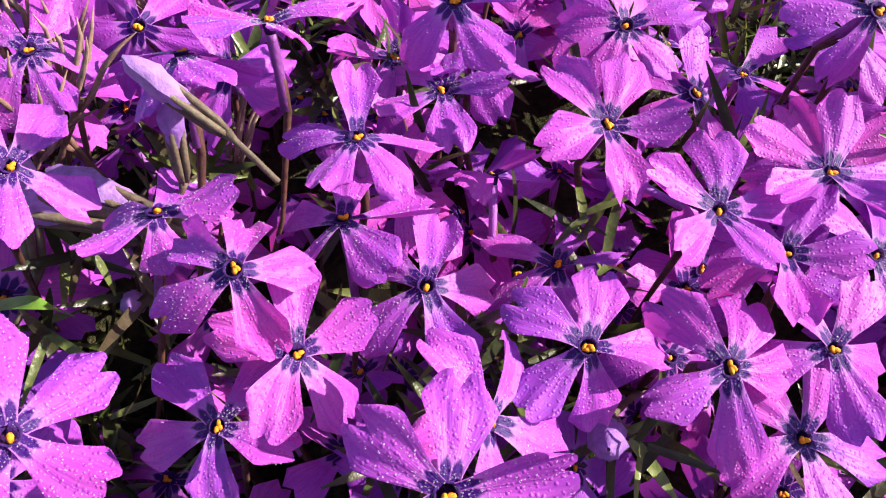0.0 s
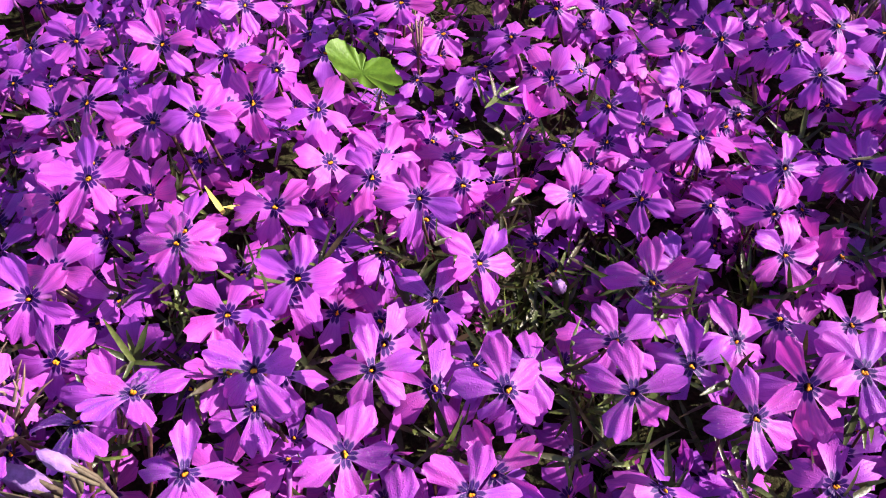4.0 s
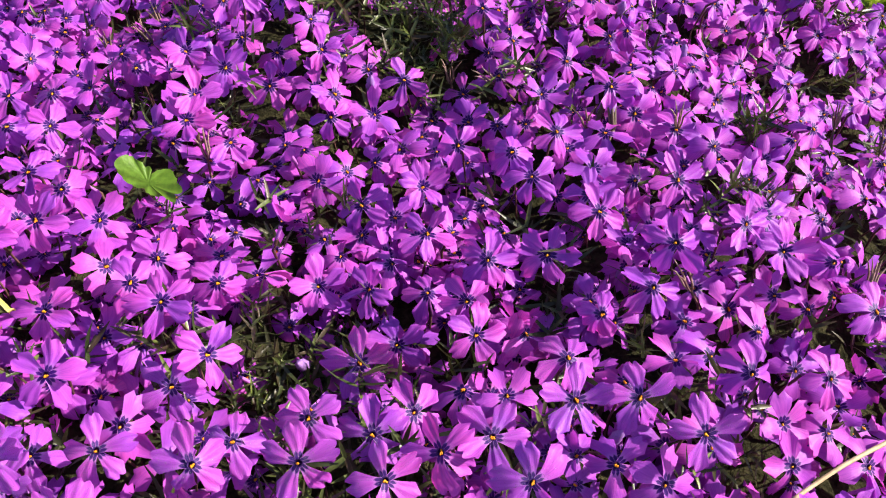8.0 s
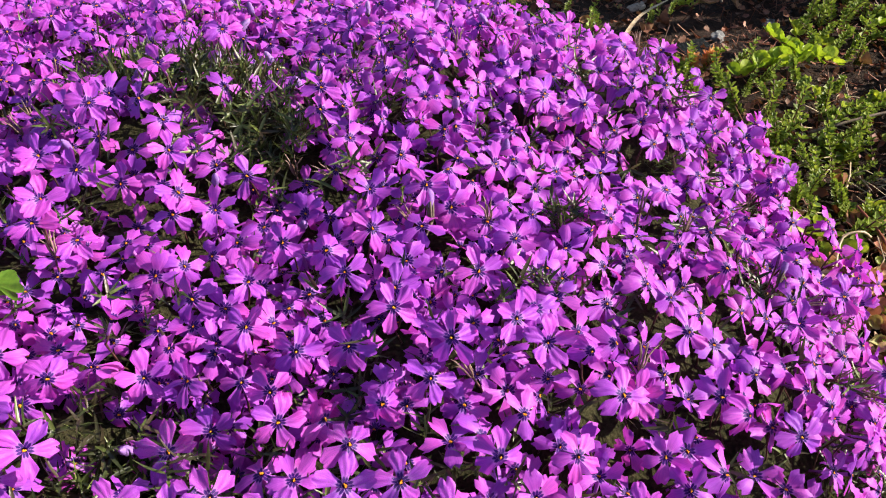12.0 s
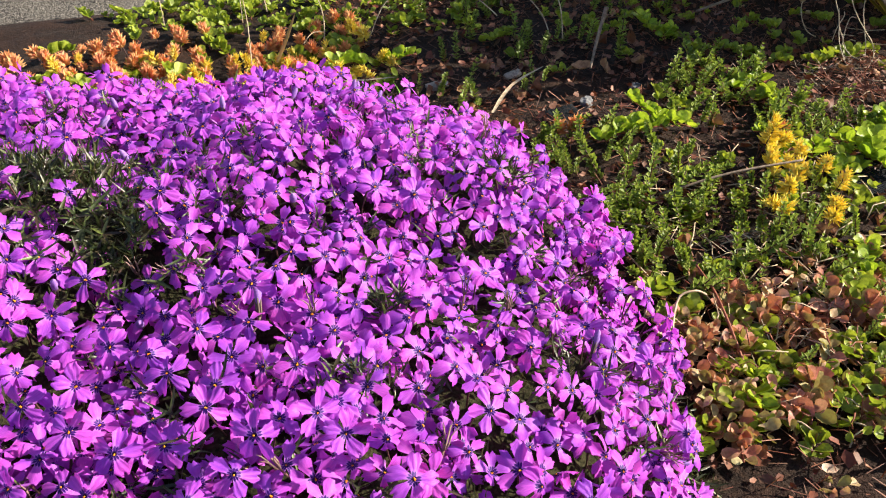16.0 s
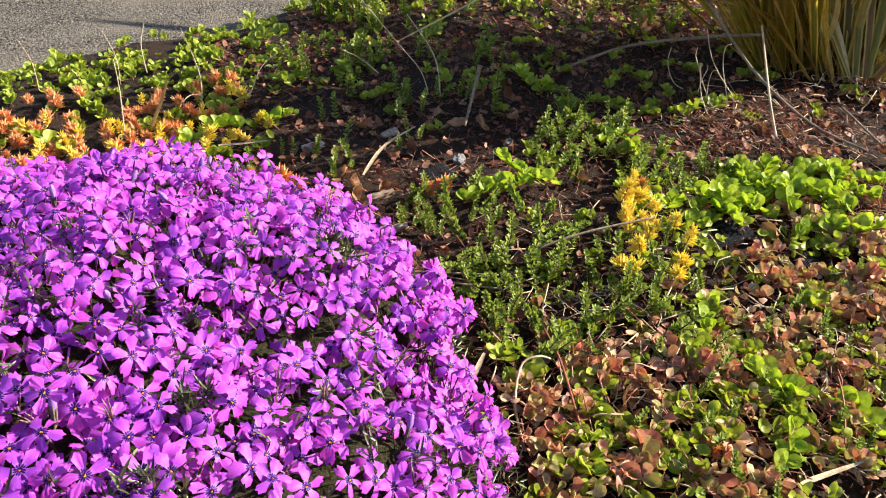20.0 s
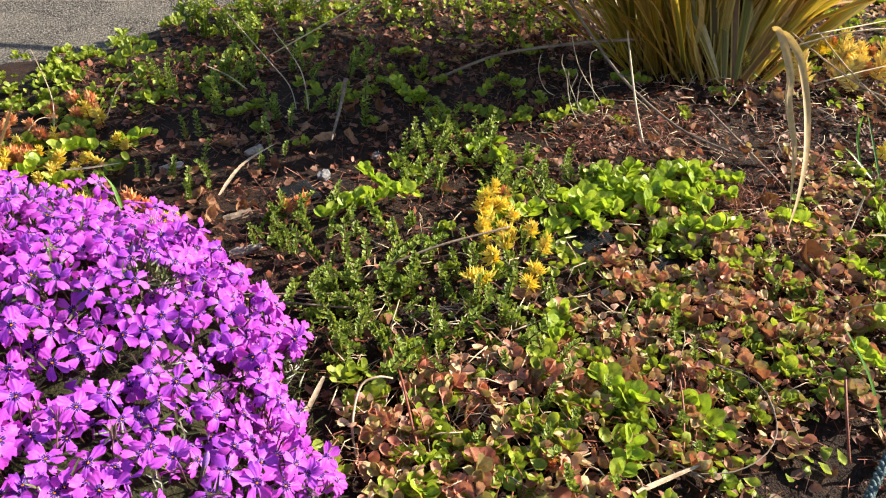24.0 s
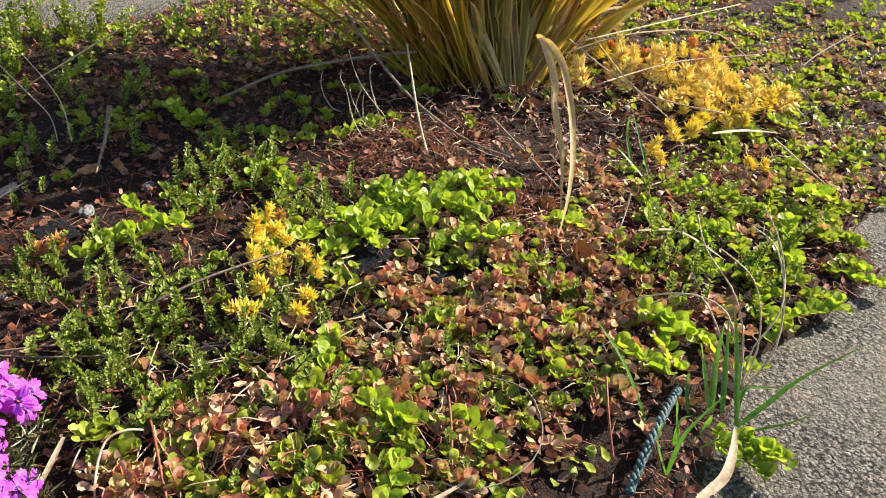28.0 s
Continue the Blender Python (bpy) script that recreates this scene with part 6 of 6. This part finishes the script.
stalk_thing("thin_straw", "fine pale straw rising at the asphalt edge", [(0.172, 0.863, 0.005), (0.169, 0.883, 0.030), (0.175, 0.898, 0.050)], 0.0007, 0.0005, "straw")
stalk_thing("thin_straw", "fine pale straw rising at the asphalt edge", [(0.064, 0.837, 0.005), (0.060, 0.854, 0.030), (0.045, 0.882, 0.045)], 0.0007, 0.0005, "straw")
stalk_thing("thin_straw", "fine pale straw above the stonecrop", [(0.158, 0.710, 0.006), (0.157, 0.745, 0.040), (0.153, 0.774, 0.060)], 0.0008, 0.0005, "straw")
stalk_thing("thin_straw", "fine pale straw above the stonecrop", [(0.230, 0.765, 0.006), (0.231, 0.796, 0.030), (0.216, 0.848, 0.060)], 0.0008, 0.0005, "straw")
stalk_thing("thin_straw", "fine brown straw in the shaded bed", [(0.278, 0.777, 0.006), (0.295, 0.800, 0.030), (0.313, 0.811, 0.040)], 0.0008, 0.0005, "straw")
stalk_thing("thin_straw", "fine bent brown straw in the shaded bed", [(0.480, 0.748, 0.006), (0.479, 0.776, 0.040), (0.459, 0.826, 0.070)], 0.0009, 0.0006, "straw")
stalk_thing("thin_straw", "fine bent brown straw in the shaded bed", [(0.425, 0.818, 0.006), (0.407, 0.828, 0.020), (0.386, 0.835, 0.030)], 0.0009, 0.0006, "straw")
strap("dead_stalk", "split dry straw stalk behind the phlox", [(0.182, 0.729, 0.006), (0.193, 0.739, 0.025), (0.203, 0.752, 0.045)], 0.0026, "blade_dry", "", "leaf blade")
stalk_thing("thin_straw", "fine straw by the phlox edge", [(0.209, 0.750, 0.015), (0.219, 0.764, 0.020), (0.232, 0.769, 0.018)], 0.0007, 0.0006, "straw")
strap("grass_sprout", "narrow green grass blade behind the phlox", [(0.291, 0.576, 0.020), (0.287, 0.585, 0.035), (0.280, 0.587, 0.050)], 0.0016, "grass", "", "leaf blade")
strap("straw_strip", "pale straw on soil behind the phlox", [(0.244, 0.672, 0.010), (0.267, 0.667, 0.012), (0.294, 0.670, 0.012)], 0.0018, "straw", "", "leaf blade")
strap("phlox_leaf", "narrow glossy green leaf between phlox flowers", [(-0.028, 0.066, 0.122), (-0.020, 0.063, 0.126), (-0.018, 0.065, 0.122)], 0.001, "grass", "", "leaf blade")
stalk_thing("straw", "pale straw lying over the phlox", [(0.231, 0.105, 0.112), (0.216, 0.098, 0.113), (0.200, 0.089, 0.114)], 0.0008, 0.0007, "straw")
GRASS_TIPS = []
GRASS_TIPS.append([(0.744, 0.203, 0.0), (0.738, 0.226, 0.033), (0.726, 0.25, 0.061)])
GRASS_TIPS.append([(0.798, 0.173, 0.0), (0.803, 0.192, 0.041), (0.805, 0.208, 0.076)])
GRASS_TIPS.append([(0.798, 0.172, 0.0), (0.814, 0.168, 0.016), (0.834, 0.162, 0.038), (0.855, 0.143, 0.074)])
GRASS_TIPS.append([(0.8, 0.176, 0.0), (0.818, 0.188, 0.012), (0.828, 0.178, 0.018), (0.836, 0.157, 0.034)])
GRASS_TIPS.append([(0.798, 0.166, 0.0), (0.81, 0.146, 0.022), (0.815, 0.134, 0.041)])
GRASS_TIPS.append([(0.725, 0.163, 0.0), (0.733, 0.165, 0.03), (0.75, 0.159, 0.061)])
GRASS_TIPS.append([(0.79, 0.19, 0.0), (0.796, 0.211, 0.028), (0.791, 0.214, 0.045)])
GRASS_TIPS.append([(0.792, 0.19, 0.0), (0.804, 0.207, 0.029), (0.807, 0.212, 0.056)])
GRASS_TIPS.append([(0.747, 0.18, 0.0), (0.748, 0.18, 0.022), (0.746, 0.172, 0.034)])
GRASS_TIPS.append([(0.725, 0.164, 0.0), (0.72, 0.173, 0.022), (0.72, 0.174, 0.04)])
GRASS_TIPS.append([(0.746, 0.175, 0.0), (0.744, 0.182, 0.024), (0.741, 0.183, 0.04)])
GRASS_TIPS.append([(0.759, 0.174, 0.0), (0.76, 0.17, 0.02), (0.757, 0.167, 0.034)])
GRASS_TIPS.append([(0.759, 0.169, 0.0), (0.763, 0.158, 0.02), (0.761, 0.152, 0.032)])
GRASS_TIPS.append([(0.776, 0.196, 0.0), (0.78, 0.207, 0.017), (0.776, 0.205, 0.031)])
GRASS_TIPS.append([(0.798, 0.186, 0.0), (0.814, 0.206, 0.025), (0.816, 0.217, 0.057)])
tuft = thing("grass_tuft", "tuft of fresh green grass at the asphalt edge", "grass", m=Matrix.Translation(GRASS_TIPS[0][0]))
for stops in GRASS_TIPS:
    one = strap("blade", "", stops, rng.uniform(0.0014, 0.0024), "grass")
    one.parent = tuft
    one.matrix_basis = Matrix.Translation(Vector(stops[0]) - Vector(GRASS_TIPS[0][0]))
    del one["category"]
strap("grass_sprout", "single fresh green grass blade in the bed", [(0.980, 0.484, 0.003), (0.986, 0.508, 0.030), (0.989, 0.512, 0.050)], 0.0016, "grass", "", "leaf blade")
strap("grass_sprout", "single fresh green grass blade in the bed", [(0.980, 0.458, 0.003), (0.982, 0.481, 0.030), (0.988, 0.508, 0.055)], 0.0016, "grass", "", "leaf blade")
strap("grass_sprout", "single fresh green grass blade in the bed", [(1.005, 0.460, 0.003), (1.017, 0.461, 0.020), (1.032, 0.468, 0.030)], 0.0016, "grass", "", "leaf blade")
strap("grass_sprout", "single fresh green grass blade in the bed", [(0.978, 0.465, 0.003), (0.969, 0.494, 0.020), (0.970, 0.504, 0.020)], 0.0016, "grass", "", "leaf blade")
strap("bleached_blade", "thick bleached bent leaf on the asphalt edge", [(0.724, 0.137, 0.006), (0.746, 0.139, 0.010), (0.765, 0.150, 0.014), (0.781, 0.164, 0.016)], 0.0034, "straw", "", "leaf blade")
strap("hanging_leaf", "faded dry flax leaf bent over and hanging", [(0.8900, 0.5600, 0.1300), (0.8858, 0.5452, 0.1317), (0.8818, 0.5231, 0.1171), (0.8752, 0.5046, 0.1036), (0.8662, 0.4907, 0.0914), (0.8577, 0.4699, 0.0773), (0.8500, 0.4511, 0.0655), (0.8368, 0.4302, 0.0508), (0.8184, 0.4034, 0.0330)], 0.0038, "blade_dry", "hanging flax leaves", "leaf blade", Vector((-0.45, -0.89, 0.1)))
strap("hanging_leaf", "faded dry flax leaf bent over and hanging", [(0.8920, 0.5560, 0.1280), (0.8895, 0.5381, 0.1303), (0.8896, 0.5164, 0.1190), (0.8820, 0.4926, 0.1025), (0.8720, 0.4702, 0.0864), (0.8573, 0.4448, 0.0678), (0.8427, 0.4252, 0.0527), (0.8262, 0.4067, 0.0381), (0.8059, 0.3876, 0.0227)], 0.0035, "blade_dry", "hanging flax leaves", "leaf blade", Vector((-0.45, -0.89, 0.1)))
CORD = [(0.691, 0.161, 0.004), (0.720, 0.179, 0.008), (0.755, 0.199, 0.010), (0.780, 0.212, 0.008)]
WITHERED_STEMS = []
WITHERED_STEMS.append([(0.829, 0.197, 0.000), (0.835, 0.203, 0.030), (0.864, 0.210, 0.055), (0.874, 0.235, 0.085), (0.858, 0.250, 0.100)])
WITHERED_STEMS.append([(0.828, 0.198, 0.000), (0.833, 0.211, 0.035), (0.836, 0.231, 0.060), (0.826, 0.257, 0.085), (0.833, 0.277, 0.100)])
WITHERED_STEMS.append([(0.828, 0.196, 0.000), (0.852, 0.197, 0.028), (0.870, 0.215, 0.060), (0.875, 0.235, 0.090), (0.875, 0.258, 0.110)])
WITHERED_STEMS.append([(0.827, 0.197, 0.000), (0.831, 0.226, 0.045), (0.814, 0.256, 0.050), (0.781, 0.281, 0.035), (0.778, 0.286, 0.020)])
WITHERED_STEMS.append([(0.829, 0.197, 0.000), (0.844, 0.206, 0.035), (0.847, 0.226, 0.070), (0.829, 0.248, 0.090)])
WITHERED_STEMS.append([(0.826, 0.197, 0.000), (0.820, 0.231, 0.045), (0.820, 0.253, 0.050), (0.799, 0.270, 0.035)])
withered = thing("withered_tuft", "tuft of slender dry pale stems at the asphalt edge", "dry grass", m=Matrix.Translation(WITHERED_STEMS[0][0]))
for stops in WITHERED_STEMS:
    pts = curve_points(stops, 16)
    v, f = tube([p - pts[0] for p in pts], [0.00075 - 0.00002 * i for i in range(16)], 6)
    part("stem", mesh_of("stem", v, f, M["straw"]), withered, Matrix.Translation(pts[0] - Vector(WITHERED_STEMS[0][0])))


# blue braided cord at the asphalt edge
cord = thing("braided_cord", "weathered blue-grey braided cord end in the bed", "cord", m=Matrix.Translation(CORD[0]))
line = [p - Vector(CORD[0]) for p in curve_points(CORD, 60)]
for s in range(3):
    wound = []
    for i, p in enumerate(line):
        way = (line[min(i + 1, 59)] - line[max(i - 1, 0)]).normalized()
        side = way.cross(Vector((0, 0, 1))).normalized()
        up = side.cross(way)
        t = i * 0.75 + s * 2 * math.pi / 3
        wound.append(p + (side * math.cos(t) + up * math.sin(t)) * 0.0017)
    part("strand", mesh_of("strand", *tube(wound, 0.0016, 6), M["cord"]), cord)
